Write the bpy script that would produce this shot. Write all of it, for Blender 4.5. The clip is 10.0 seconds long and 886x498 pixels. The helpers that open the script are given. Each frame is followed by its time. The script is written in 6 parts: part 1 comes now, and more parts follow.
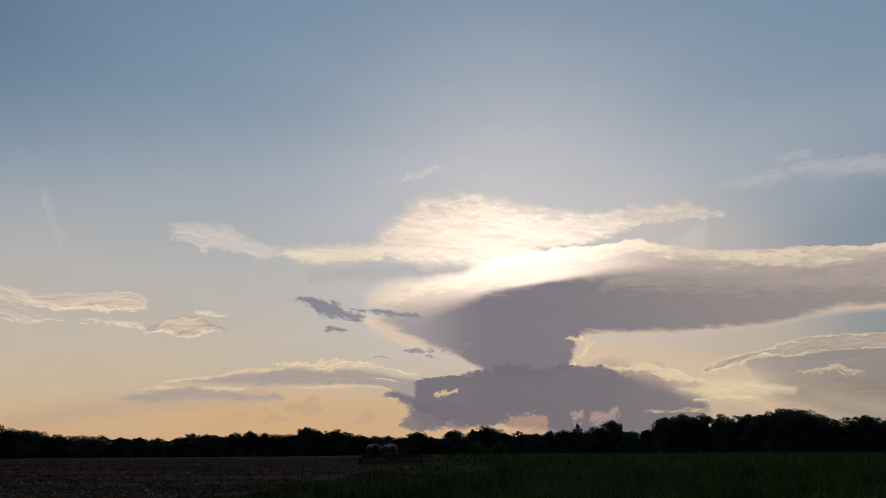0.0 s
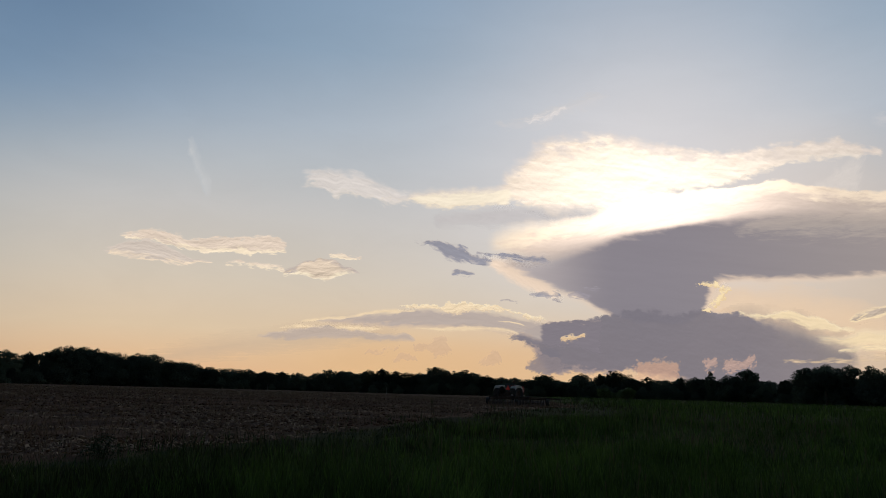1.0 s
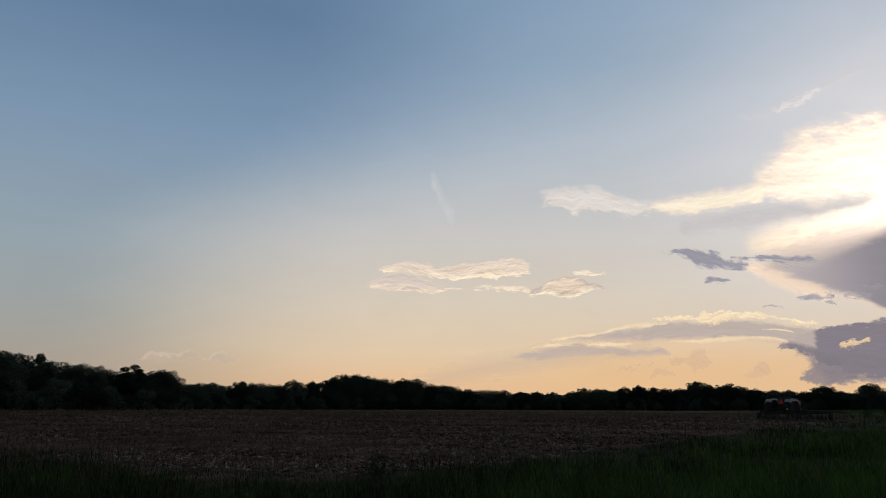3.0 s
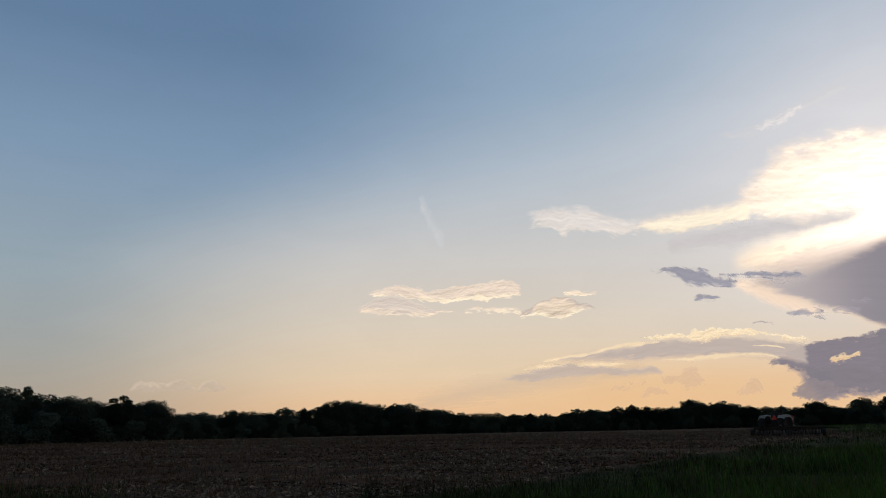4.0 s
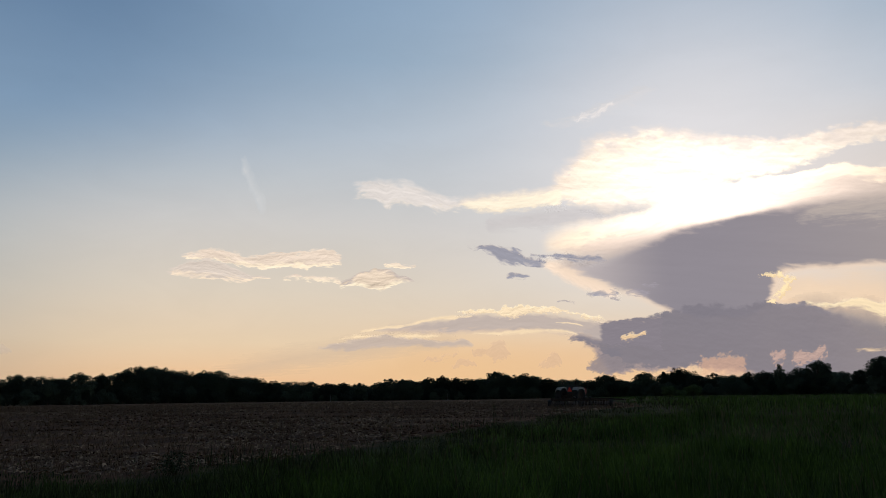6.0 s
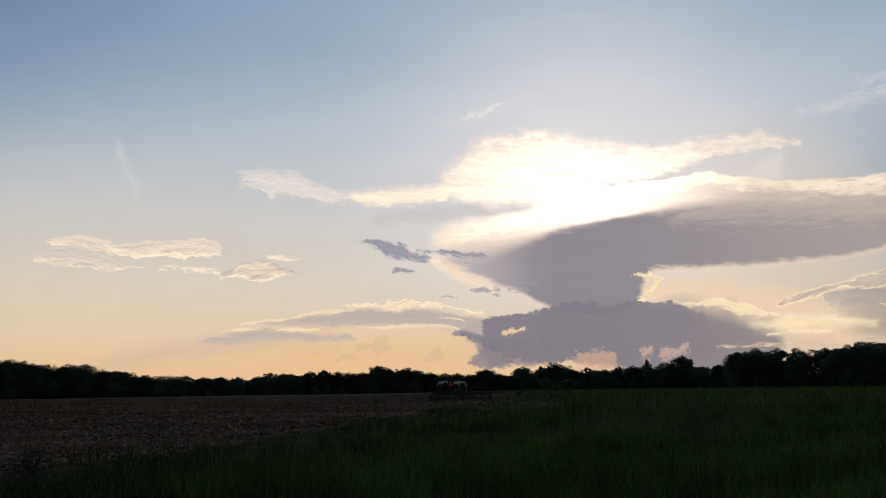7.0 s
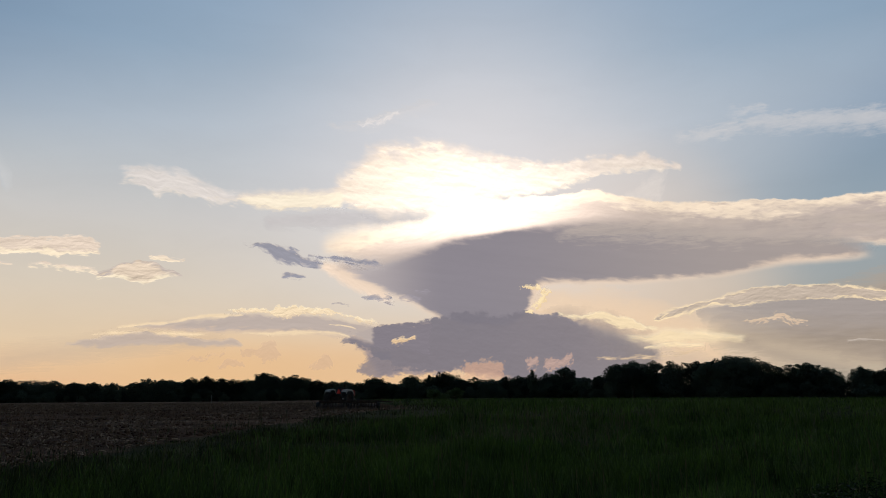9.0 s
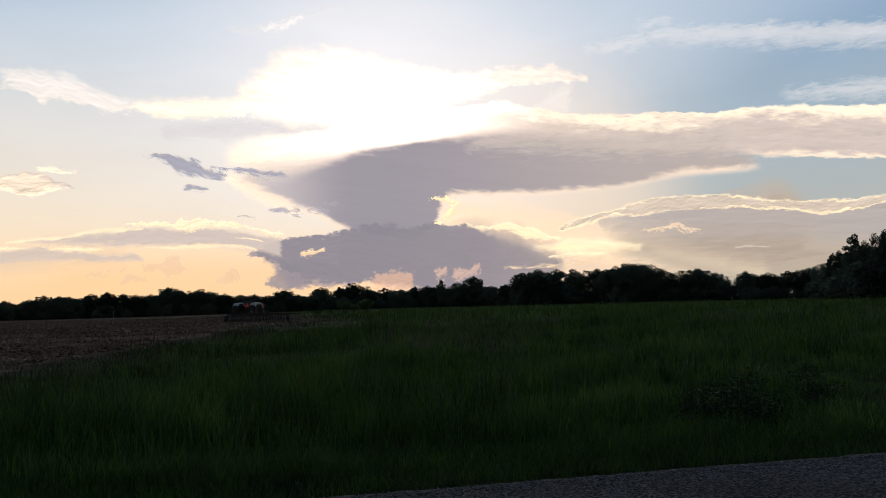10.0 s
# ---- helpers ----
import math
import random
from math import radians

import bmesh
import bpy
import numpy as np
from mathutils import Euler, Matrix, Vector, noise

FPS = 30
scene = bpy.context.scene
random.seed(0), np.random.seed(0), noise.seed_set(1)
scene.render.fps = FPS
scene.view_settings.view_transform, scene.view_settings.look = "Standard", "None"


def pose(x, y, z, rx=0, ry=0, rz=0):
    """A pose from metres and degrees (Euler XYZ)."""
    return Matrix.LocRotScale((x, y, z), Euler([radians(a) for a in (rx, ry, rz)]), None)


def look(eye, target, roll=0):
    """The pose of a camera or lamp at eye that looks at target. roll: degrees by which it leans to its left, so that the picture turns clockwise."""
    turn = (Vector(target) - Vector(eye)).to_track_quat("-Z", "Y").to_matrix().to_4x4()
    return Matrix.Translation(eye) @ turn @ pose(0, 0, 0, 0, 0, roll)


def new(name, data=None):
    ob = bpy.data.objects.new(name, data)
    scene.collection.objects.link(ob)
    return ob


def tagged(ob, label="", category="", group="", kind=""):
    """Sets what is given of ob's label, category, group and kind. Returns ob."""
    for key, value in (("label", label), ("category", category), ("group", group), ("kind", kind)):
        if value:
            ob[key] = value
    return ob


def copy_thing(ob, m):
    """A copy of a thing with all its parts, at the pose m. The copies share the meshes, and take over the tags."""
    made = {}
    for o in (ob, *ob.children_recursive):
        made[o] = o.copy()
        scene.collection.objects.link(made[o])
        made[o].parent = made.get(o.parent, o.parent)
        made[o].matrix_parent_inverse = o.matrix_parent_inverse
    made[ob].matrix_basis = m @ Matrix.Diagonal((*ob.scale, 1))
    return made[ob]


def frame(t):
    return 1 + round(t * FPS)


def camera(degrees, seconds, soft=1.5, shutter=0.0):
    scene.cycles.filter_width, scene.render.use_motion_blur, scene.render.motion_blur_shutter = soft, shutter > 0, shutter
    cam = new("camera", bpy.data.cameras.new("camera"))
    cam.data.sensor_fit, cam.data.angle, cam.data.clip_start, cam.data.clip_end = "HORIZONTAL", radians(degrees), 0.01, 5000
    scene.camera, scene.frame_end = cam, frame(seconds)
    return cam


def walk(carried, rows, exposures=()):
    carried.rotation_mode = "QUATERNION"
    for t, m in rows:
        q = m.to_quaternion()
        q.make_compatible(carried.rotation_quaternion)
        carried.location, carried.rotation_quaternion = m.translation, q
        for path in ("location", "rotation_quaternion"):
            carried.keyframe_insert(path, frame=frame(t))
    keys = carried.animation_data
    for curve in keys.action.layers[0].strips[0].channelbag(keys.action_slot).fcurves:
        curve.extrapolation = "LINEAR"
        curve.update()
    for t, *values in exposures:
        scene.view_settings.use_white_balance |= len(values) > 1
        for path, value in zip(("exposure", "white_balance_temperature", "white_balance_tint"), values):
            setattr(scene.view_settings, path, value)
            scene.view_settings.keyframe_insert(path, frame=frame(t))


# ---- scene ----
cam = camera(60.99, 10.0, soft=0.6)
EYE = (0.0, 0.0, 1.6)
PATH = [
    (0.0, pose(*EYE, 105.07, 0.30, 0.00)),
    (0.5, pose(*EYE, 101.27, -0.42, 2.10)),
    (1.0, pose(*EYE, 100.70, -1.67, 9.39)),
    (1.5, pose(*EYE, 100.77, -2.46, 15.11)),
    (2.0, pose(*EYE, 101.01, -2.47, 20.28)),
    (2.5, pose(*EYE, 101.55, -1.86, 23.62)),
    (3.0, pose(*EYE, 101.77, -0.23, 28.33)),
    (3.2, pose(*EYE, 102.40, 0.63, 28.61)),
    (4.3, pose(*EYE, 103.89, 1.48, 27.05)),
    (4.5, pose(*EYE, 103.88, 1.33, 25.23)),
    (5.0, pose(*EYE, 103.40, 0.82, 22.59)),
    (5.5, pose(*EYE, 101.73, 0.34, 19.15)),
    (5.7, pose(*EYE, 101.38, 0.39, 17.13)),
    (6.8, pose(*EYE, 100.62, 0.85, 6.60)),
    (7.0, pose(*EYE, 100.54, 0.73, 5.14)),
    (7.5, pose(*EYE, 100.81, 0.69, -0.45)),
    (8.0, pose(*EYE, 101.07, 0.84, -2.58)),
    (8.5, pose(*EYE, 101.20, 1.11, -2.78)),
    (9.0, pose(*EYE, 101.09, 0.26, -3.21)),
    (9.5, pose(*EYE, 95.13, -0.29, -5.68)),
    (10.0, pose(*EYE, 94.27, 1.49, -10.00)),
]
EXPOSURES = [
    (0.0, -0.35), (0.5, -0.13), (1.0, -0.08), (2.0, -0.04), (3.0, 0.0), (4.3, 0.06), (5.5, 0.08),
    (7.0, 0.04), (8.0, 0.0), (9.0, 0.0), (9.5, 0.05), (10.0, 0.40),
]
walk(cam, PATH, EXPOSURES)

# ---- sky and sun ----
SUN_AZ, SUN_EL = -5.6, 15.1          # degrees, azimuth counted to the left of +y


def heading(az, el):
    """The unit vector towards an azimuth (left of +y) and elevation in degrees."""
    a, e = radians(az), radians(el)
    return Vector((-math.sin(a) * math.cos(e), math.cos(a) * math.cos(e), math.sin(e)))


SUN = heading(SUN_AZ, SUN_EL)


class Nodes:
    """Short hand for building a node tree."""

    def __init__(self, tree):
        self.tree = tree
        tree.nodes.clear()

    def add(self, kind):
        return self.tree.nodes.new("ShaderNode" + kind)

    def put(self, value, socket):
        if isinstance(value, bpy.types.NodeSocket):
            self.tree.links.new(value, socket)
        else:
            socket.default_value = value

    def math(self, op, a, b=0.0, c=0.0):
        n = self.add("Math")
        n.operation = op
        for v, s in zip((a, b, c), n.inputs):
            self.put(v, s)
        return n.outputs[0]

    def vec(self, op, a, b=(0, 0, 0)):
        n = self.add("VectorMath")
        n.operation = op
        self.put(a, n.inputs[0])
        self.put(b, n.inputs[1])
        return n.outputs["Value"] if op in ("DOT_PRODUCT", "LENGTH") else n.outputs[0]

    def ramp(self, value, lo, hi, a=0.0, b=1.0, smooth=True):
        n = self.add("MapRange")
        n.interpolation_type = "SMOOTHSTEP" if smooth else "LINEAR"
        for v, s in zip((value, lo, hi, a, b), n.inputs):
            self.put(v, s)
        return n.outputs[0]

    def mix(self, f, a, b, blend="MIX"):
        n = self.add("Mix")
        n.data_type, n.blend_type = "RGBA", blend
        self.put(f, n.inputs[0])
        for v, s in ((a, n.inputs[6]), (b, n.inputs[7])):
            self.put((*v, 1) if isinstance(v, tuple) and len(v) == 3 else v, s)
        return n.outputs[2]

    def noise(self, vector, scale, detail=4.0, rough=0.55, warp=0.0):
        n = self.add("TexNoise")
        self.put(vector, n.inputs["Vector"])
        n.inputs["Scale"].default_value, n.inputs["Detail"].default_value = scale, detail
        n.inputs["Roughness"].default_value, n.inputs["Distortion"].default_value = rough, warp
        return n.outputs[0]

    def colours(self, value, stops):
        n = self.add("ValToRGB")
        self.put(value, n.inputs[0])
        e = n.color_ramp.elements
        while len(e) < len(stops):
            e.new(0.5)
        for k, (p, col) in zip(e, stops):
            k.position, k.color = p, (*col, 1)
        return n.outputs[0]


world = bpy.data.worlds.new("evening_sky")
scene.world = world
world.use_nodes = True
w = Nodes(world.node_tree)
way = w.add("TexCoord").outputs["Generated"]
sky = w.add("TexSky")
sky.sky_type, sky.sun_disc = "NISHITA", False
sky.sun_elevation, sky.sun_rotation = radians(SUN_EL), radians(-SUN_AZ)
sky.air_density, sky.dust_density, sky.ozone_density = 1.0, 1.6, 1.2
sep = w.add("SeparateXYZ")
w.put(way, sep.inputs[0])
height = sep.outputs[2]
clear = w.vec("SCALE", sky.outputs[0])
clear.node.inputs["Scale"].default_value = 0.035
clear = w.vec("MINIMUM", clear, (0.35, 0.35, 0.4))
# evening haze, peach low down and blue above; warmer below the sun than far from it
warm = w.colours(height, [
    (0.0, (0.78, 0.47, 0.26)), (0.035, (0.80, 0.535, 0.32)), (0.07, (0.77, 0.595, 0.41)), (0.139, (0.685, 0.60, 0.495)), (0.225, (0.585, 0.57, 0.555)), (0.28, (0.505, 0.535, 0.565)),
    (0.334, (0.43, 0.495, 0.57)), (0.4226, (0.285, 0.39, 0.51)), (0.574, (0.21, 0.325, 0.48)), (1.0, (0.05, 0.09, 0.18))])
cool = w.colours(height, [
    (0.0, (0.40, 0.335, 0.265)), (0.052, (0.395, 0.345, 0.285)), (0.104, (0.355, 0.365, 0.35)), (0.198, (0.30, 0.37, 0.42)),
    (0.342, (0.205, 0.305, 0.435)), (0.468, (0.125, 0.21, 0.34)), (0.64, (0.10, 0.18, 0.32)), (1.0, (0.04, 0.08, 0.16))])
near_sun = w.vec("DOT_PRODUCT", way, tuple(SUN))
glow_side = w.vec("DOT_PRODUCT", way, tuple(heading(12, 6)))     # the clear, glowing side of the sky
above = w.vec("DOT_PRODUCT", way, tuple(heading(-7, 22)))
lean = w.ramp(height, 0.2, 0.42)
glow_side = w.math("ADD", w.math("MULTIPLY", glow_side, w.math("SUBTRACT", 1.0, lean)), w.math("MULTIPLY", above, lean))
haze = w.mix(w.ramp(glow_side, 0.71, 0.955), cool, warm)
ember_side = w.ramp(w.vec("DOT_PRODUCT", way, tuple(heading(5, 1))), 0.945, 0.995)
haze = w.mix(w.math("MULTIPLY", ember_side, w.ramp(height, 0.025, 0.11, 1.0, 0.0)), haze, (0.81, 0.52, 0.275))
far_glow = w.math("MULTIPLY", w.ramp(w.vec("DOT_PRODUCT", way, tuple(heading(-15, 6))), 0.965, 0.997), 0.55)
haze = w.mix(far_glow, haze, (0.78, 0.585, 0.42))
halo = w.math("POWER", w.math("MAXIMUM", near_sun, 0.0), 37.0)
halo = w.math("MULTIPLY", halo, w.ramp(height, 0.04, 0.2, 0.2, 0.85))
haze_lit = w.mix(halo, haze, (0.80, 0.76, 0.76))
# thin uneven cirrus haze
thin = w.noise(w.vec("MULTIPLY", way, (2.2, 2.2, 6.0)), 3.5, 6, 0.6, 0.6)
haze_lit = w.vec("SCALE", haze_lit)
w.put(w.ramp(thin, 0.3, 0.7, 0.985, 1.015), haze_lit.node.inputs["Scale"])
veil = w.ramp(near_sun, -0.2, 0.4, 0.2, 0.97)
final = w.mix(veil, clear, haze_lit)
back = w.add("Background")
w.put(final, back.inputs[0])
back.inputs[1].default_value = 1.0
w.put(back.outputs[0], w.add("OutputWorld").inputs[0])

sun = new("sun", bpy.data.lights.new("sun", "SUN"))
sun.data.energy, sun.data.angle, sun.data.color = 0.6, radians(12), (1.0, 0.86, 0.68)
sun.matrix_world = look(SUN * 100, (0, 0, 0))

# ---- materials ----
def surface(name, dark, light, rough=0.7, metal=0.0, scale=6.0, fine=60.0, bump=0.3, through_light=0.0, island=0.0, sheen=0.5, skew=1.0, apart=0.0):
    """A two-scale mottled surface: dark to light colour, grain, small relief; leaves let some light through.
    apart: how far one object differs from the next in tone."""
    m = bpy.data.materials.new(name)
    m.use_nodes = True
    n = Nodes(m.node_tree)
    pos = n.add("TexCoord").outputs["Object"]
    coarse, grain = n.noise(pos, scale, 5), n.noise(pos, fine, 3)
    f = n.math("ADD", n.math("MULTIPLY", coarse, 0.65), n.math("MULTIPLY", grain, 0.35))
    f = n.ramp(f, 0.33, 0.67)
    if island:
        each = n.math("POWER", n.add("NewGeometry").outputs["Random Per Island"], skew)
        f = n.math("ADD", n.math("MULTIPLY", n.math("POWER", f, skew), 1 - island), n.math("MULTIPLY", each, island))
    col = n.mix(f, dark, light)
    if apart:
        own = n.vec("SCALE", col)
        n.put(n.ramp(n.add("ObjectInfo").outputs["Random"], 0.0, 1.0, 1.0 - apart, 1.0 + apart, False), own.node.inputs["Scale"])
        col = own
    bsdf = n.add("BsdfPrincipled")
    n.put(col, bsdf.inputs["Base Color"])
    n.put(n.ramp(grain, 0.3, 0.7, max(rough - 0.12, 0.05), min(rough + 0.12, 1.0)), bsdf.inputs["Roughness"])
    bsdf.inputs["Metallic"].default_value = metal
    bsdf.inputs["Specular IOR Level"].default_value = sheen
    if bump:
        b = n.add("Bump")
        b.inputs["Strength"].default_value, b.inputs["Distance"].default_value = bump, 0.02
        n.put(n.math("ADD", coarse, grain), b.inputs["Height"])
        n.put(b.outputs[0], bsdf.inputs["Normal"])
    out = bsdf.outputs[0]
    if through_light:
        t = n.add("BsdfTranslucent")
        n.put(col, t.inputs[0])
        mixer = n.add("MixShader")
        mixer.inputs[0].default_value = through_light
        n.put(out, mixer.inputs[1])
        n.put(t.outputs[0], mixer.inputs[2])
        out = mixer.outputs[0]
    n.put(out, n.add("OutputMaterial").inputs[0])
    return m


LEAF = surface("leaf", (0.046, 0.06, 0.042), (0.085, 0.104, 0.066), 0.75, scale=0.35, fine=3, bump=0, through_light=0.2, island=0.15, sheen=0.05, apart=0.55)
LEAF_LIGHT = surface("leaf_light", (0.06, 0.085, 0.028), (0.12, 0.16, 0.05), 0.6, scale=0.35, fine=3, bump=0, through_light=0.25, island=0.5, sheen=0.15)
WEED = surface("weed_leaf", (0.01, 0.02, 0.006), (0.032, 0.06, 0.016), 0.6, scale=2, fine=8, bump=0, through_light=0.2, island=0.6, sheen=0.1, skew=2.0)
BARK = surface("bark", (0.03, 0.022, 0.016), (0.09, 0.07, 0.05), 0.9, scale=2, fine=20, bump=0.6, sheen=0.15)
GRASS = surface("grass", (0.010, 0.022, 0.004), (0.105, 0.185, 0.028), 0.55, scale=0.8, fine=5, bump=0, through_light=0.35, island=0.45, sheen=0.15, skew=1.8)
MARGIN = surface("margin_grass", (0.009, 0.011, 0.004), (0.072, 0.08, 0.024), 0.6, scale=0.8, fine=4, bump=0, through_light=0.3, island=0.55, sheen=0.15, skew=2.0)
TUSSOCK = surface("tussock_grass", (0.011, 0.025, 0.005), (0.13, 0.23, 0.036), 0.5, scale=0.7, fine=4, bump=0, through_light=0.35, island=0.6, sheen=0.25, skew=1.8)
# tussock grass again, darker: the dimness near the field is put in its colour
DIM_TUSSOCK = surface("dim_tussock", (0.007, 0.013, 0.004), (0.07, 0.105, 0.024), 0.55, scale=0.7, fine=4, bump=0, through_light=0.3, island=0.6, sheen=0.15, skew=2.0)
VERGE = surface("verge_grass", (0.010, 0.021, 0.005), (0.08, 0.14, 0.022), 0.55, scale=1.2, fine=6, bump=0, through_light=0.3, island=0.5, sheen=0.15, skew=1.6)
SEED = surface("seed_head", (0.05, 0.06, 0.025), (0.11, 0.10, 0.05), 0.8, scale=2, fine=8, bump=0, through_light=0.2, island=0.6, sheen=0.15)
STRAW = surface("straw", (0.065, 0.035, 0.018), (0.42, 0.27, 0.16), 0.7, scale=3, fine=12, bump=0, island=0.8, sheen=0.15)
STALK = surface("stalk", (0.045, 0.026, 0.013), (0.15, 0.085, 0.044), 0.8, scale=3, fine=12, bump=0, island=0.7, sheen=0.15)
RED_PAINT = surface("red_paint", (0.2, 0.018, 0.014), (0.34, 0.032, 0.022), 0.5, scale=2, fine=30, bump=0.1)
WHITE_PAINT = surface("white_paint", (0.46, 0.41, 0.33), (0.74, 0.68, 0.57), 0.55, scale=2, fine=30, bump=0.1)
RUBBER = surface("rubber", (0.012, 0.012, 0.012), (0.05, 0.042, 0.035), 0.85, scale=4, fine=40, sheen=0.25)
DARK_IRON = surface("dark_iron", (0.025, 0.018, 0.014), (0.08, 0.05, 0.035), 0.8, 0.1, scale=3, fine=40, sheen=0.25)
BLADE_STEEL = surface("blade_steel", (0.045, 0.034, 0.027), (0.11, 0.085, 0.068), 0.6, 0.4, scale=4, fine=40, bump=0.1)
VINYL = surface("black_vinyl", (0.015, 0.015, 0.016), (0.04, 0.038, 0.036), 0.6)
SIGN_RED = surface("sign_red", (0.75, 0.03, 0.02), (0.9, 0.05, 0.03), 0.35, bump=0)
SIGN_ORANGE = surface("sign_orange", (0.95, 0.055, 0.03), (1.0, 0.08, 0.04), 0.5, bump=0)
POST_WHITE = surface("post_white", (0.24, 0.23, 0.2), (0.42, 0.4, 0.36), 0.8)
EARTH = surface("clod", (0.04, 0.02, 0.012), (0.15, 0.08, 0.048), 0.95, scale=4, fine=20, bump=0, island=0.7, sheen=0.05)
STONE = surface("stone", (0.05, 0.047, 0.045), (0.2, 0.19, 0.18), 0.9, scale=20, fine=90, bump=0, island=0.8, sheen=0.1)
DRY = surface("dry_grass", (0.06, 0.058, 0.03), (0.17, 0.155, 0.085), 0.8, scale=2, fine=8, bump=0, through_light=0.25, island=0.7, sheen=0.15)


def ground_material():
    """Earth under grass, the ploughed stubble field beyond its edge, and patches of dry soil."""
    m = bpy.data.materials.new("ground")
    m.use_nodes = True
    n = Nodes(m.node_tree)
    pos = n.add("TexCoord").outputs["Object"]
    xyz = n.add("SeparateXYZ")
    n.put(pos, xyz.inputs[0])
    wander = n.math("MULTIPLY", n.math("SUBTRACT", n.noise(pos, 0.35, 5), 0.5), 3.0)
    edge = n.math("SUBTRACT", n.math("MINIMUM", n.math("MULTIPLY_ADD", n.math("SUBTRACT", xyz.outputs[1], 13.5), 0.245, -9.8), n.math("MINIMUM", n.math("MULTIPLY_ADD", xyz.outputs[1], -0.08, 5.0), 0.9)), xyz.outputs[0])
    soil = n.math("MULTIPLY", n.ramp(n.math("ADD", edge, wander), -0.5, 1.0), n.ramp(n.math("ADD", xyz.outputs[1], wander), 11.0, 13.0))
    rows = n.vec("MULTIPLY", pos, (1.0, 0.3, 1.0))
    earth = n.mix(n.ramp(n.noise(rows, 1.2, 6), 0.35, 0.68), (0.052, 0.025, 0.014), (0.135, 0.068, 0.038))
    litter = n.ramp(n.noise(pos, 5.0, 4, 0.7), 0.58, 0.72)
    earth = n.mix(n.math("MULTIPLY", litter, 0.6), earth, (0.23, 0.135, 0.075))
    turf = n.mix(n.ramp(n.noise(pos, 0.6, 5), 0.3, 0.7), (0.01, 0.014, 0.004), (0.026, 0.036, 0.008))
    bsdf = n.add("BsdfPrincipled")
    n.put(n.mix(soil, turf, earth), bsdf.inputs["Base Color"])
    bsdf.inputs["Roughness"].default_value = 1.0
    bsdf.inputs["Specular IOR Level"].default_value = 0.05
    b = n.add("Bump")
    b.inputs["Strength"].default_value, b.inputs["Distance"].default_value = 0.8, 0.08
    n.put(n.noise(pos, 4.0, 6, 0.65), b.inputs["Height"])
    n.put(b.outputs[0], bsdf.inputs["Normal"])
    n.put(bsdf.outputs[0], n.add("OutputMaterial").inputs[0])
    return m


def asphalt_material():
    """Grey chip-seal: pale and dark chippings, worn paler tracks, fine relief."""
    m = bpy.data.materials.new("asphalt")
    m.use_nodes = True
    n = Nodes(m.node_tree)
    pos = n.add("TexCoord").outputs["Object"]
    chip = n.add("TexVoronoi")
    n.put(pos, chip.inputs["Vector"])
    chip.inputs["Scale"].default_value = 48
    bw = n.add("RGBToBW")
    n.put(chip.outputs["Color"], bw.inputs[0])
    tone = n.mix(n.ramp(bw.outputs[0], 0.25, 0.95), (0.008, 0.0075, 0.0075), (0.115, 0.102, 0.098))
    stain = n.ramp(n.noise(pos, 0.7, 5), 0.35, 0.7, 0.75, 1.15)
    bsdf = n.add("BsdfPrincipled")
    scale = n.vec("SCALE", tone)
    n.put(stain, scale.node.inputs["Scale"])
    n.put(scale, bsdf.inputs["Base Color"])
    bsdf.inputs["Roughness"].default_value = 0.95
    bsdf.inputs["Specular IOR Level"].default_value = 0.08
    b = n.add("Bump")
    b.inputs["Strength"].default_value, b.inputs["Distance"].default_value = 0.7, 0.008
    n.put(chip.outputs["Distance"], b.inputs["Height"])
    n.put(b.outputs[0], bsdf.inputs["Normal"])
    n.put(bsdf.outputs[0], n.add("OutputMaterial").inputs[0])
    return m


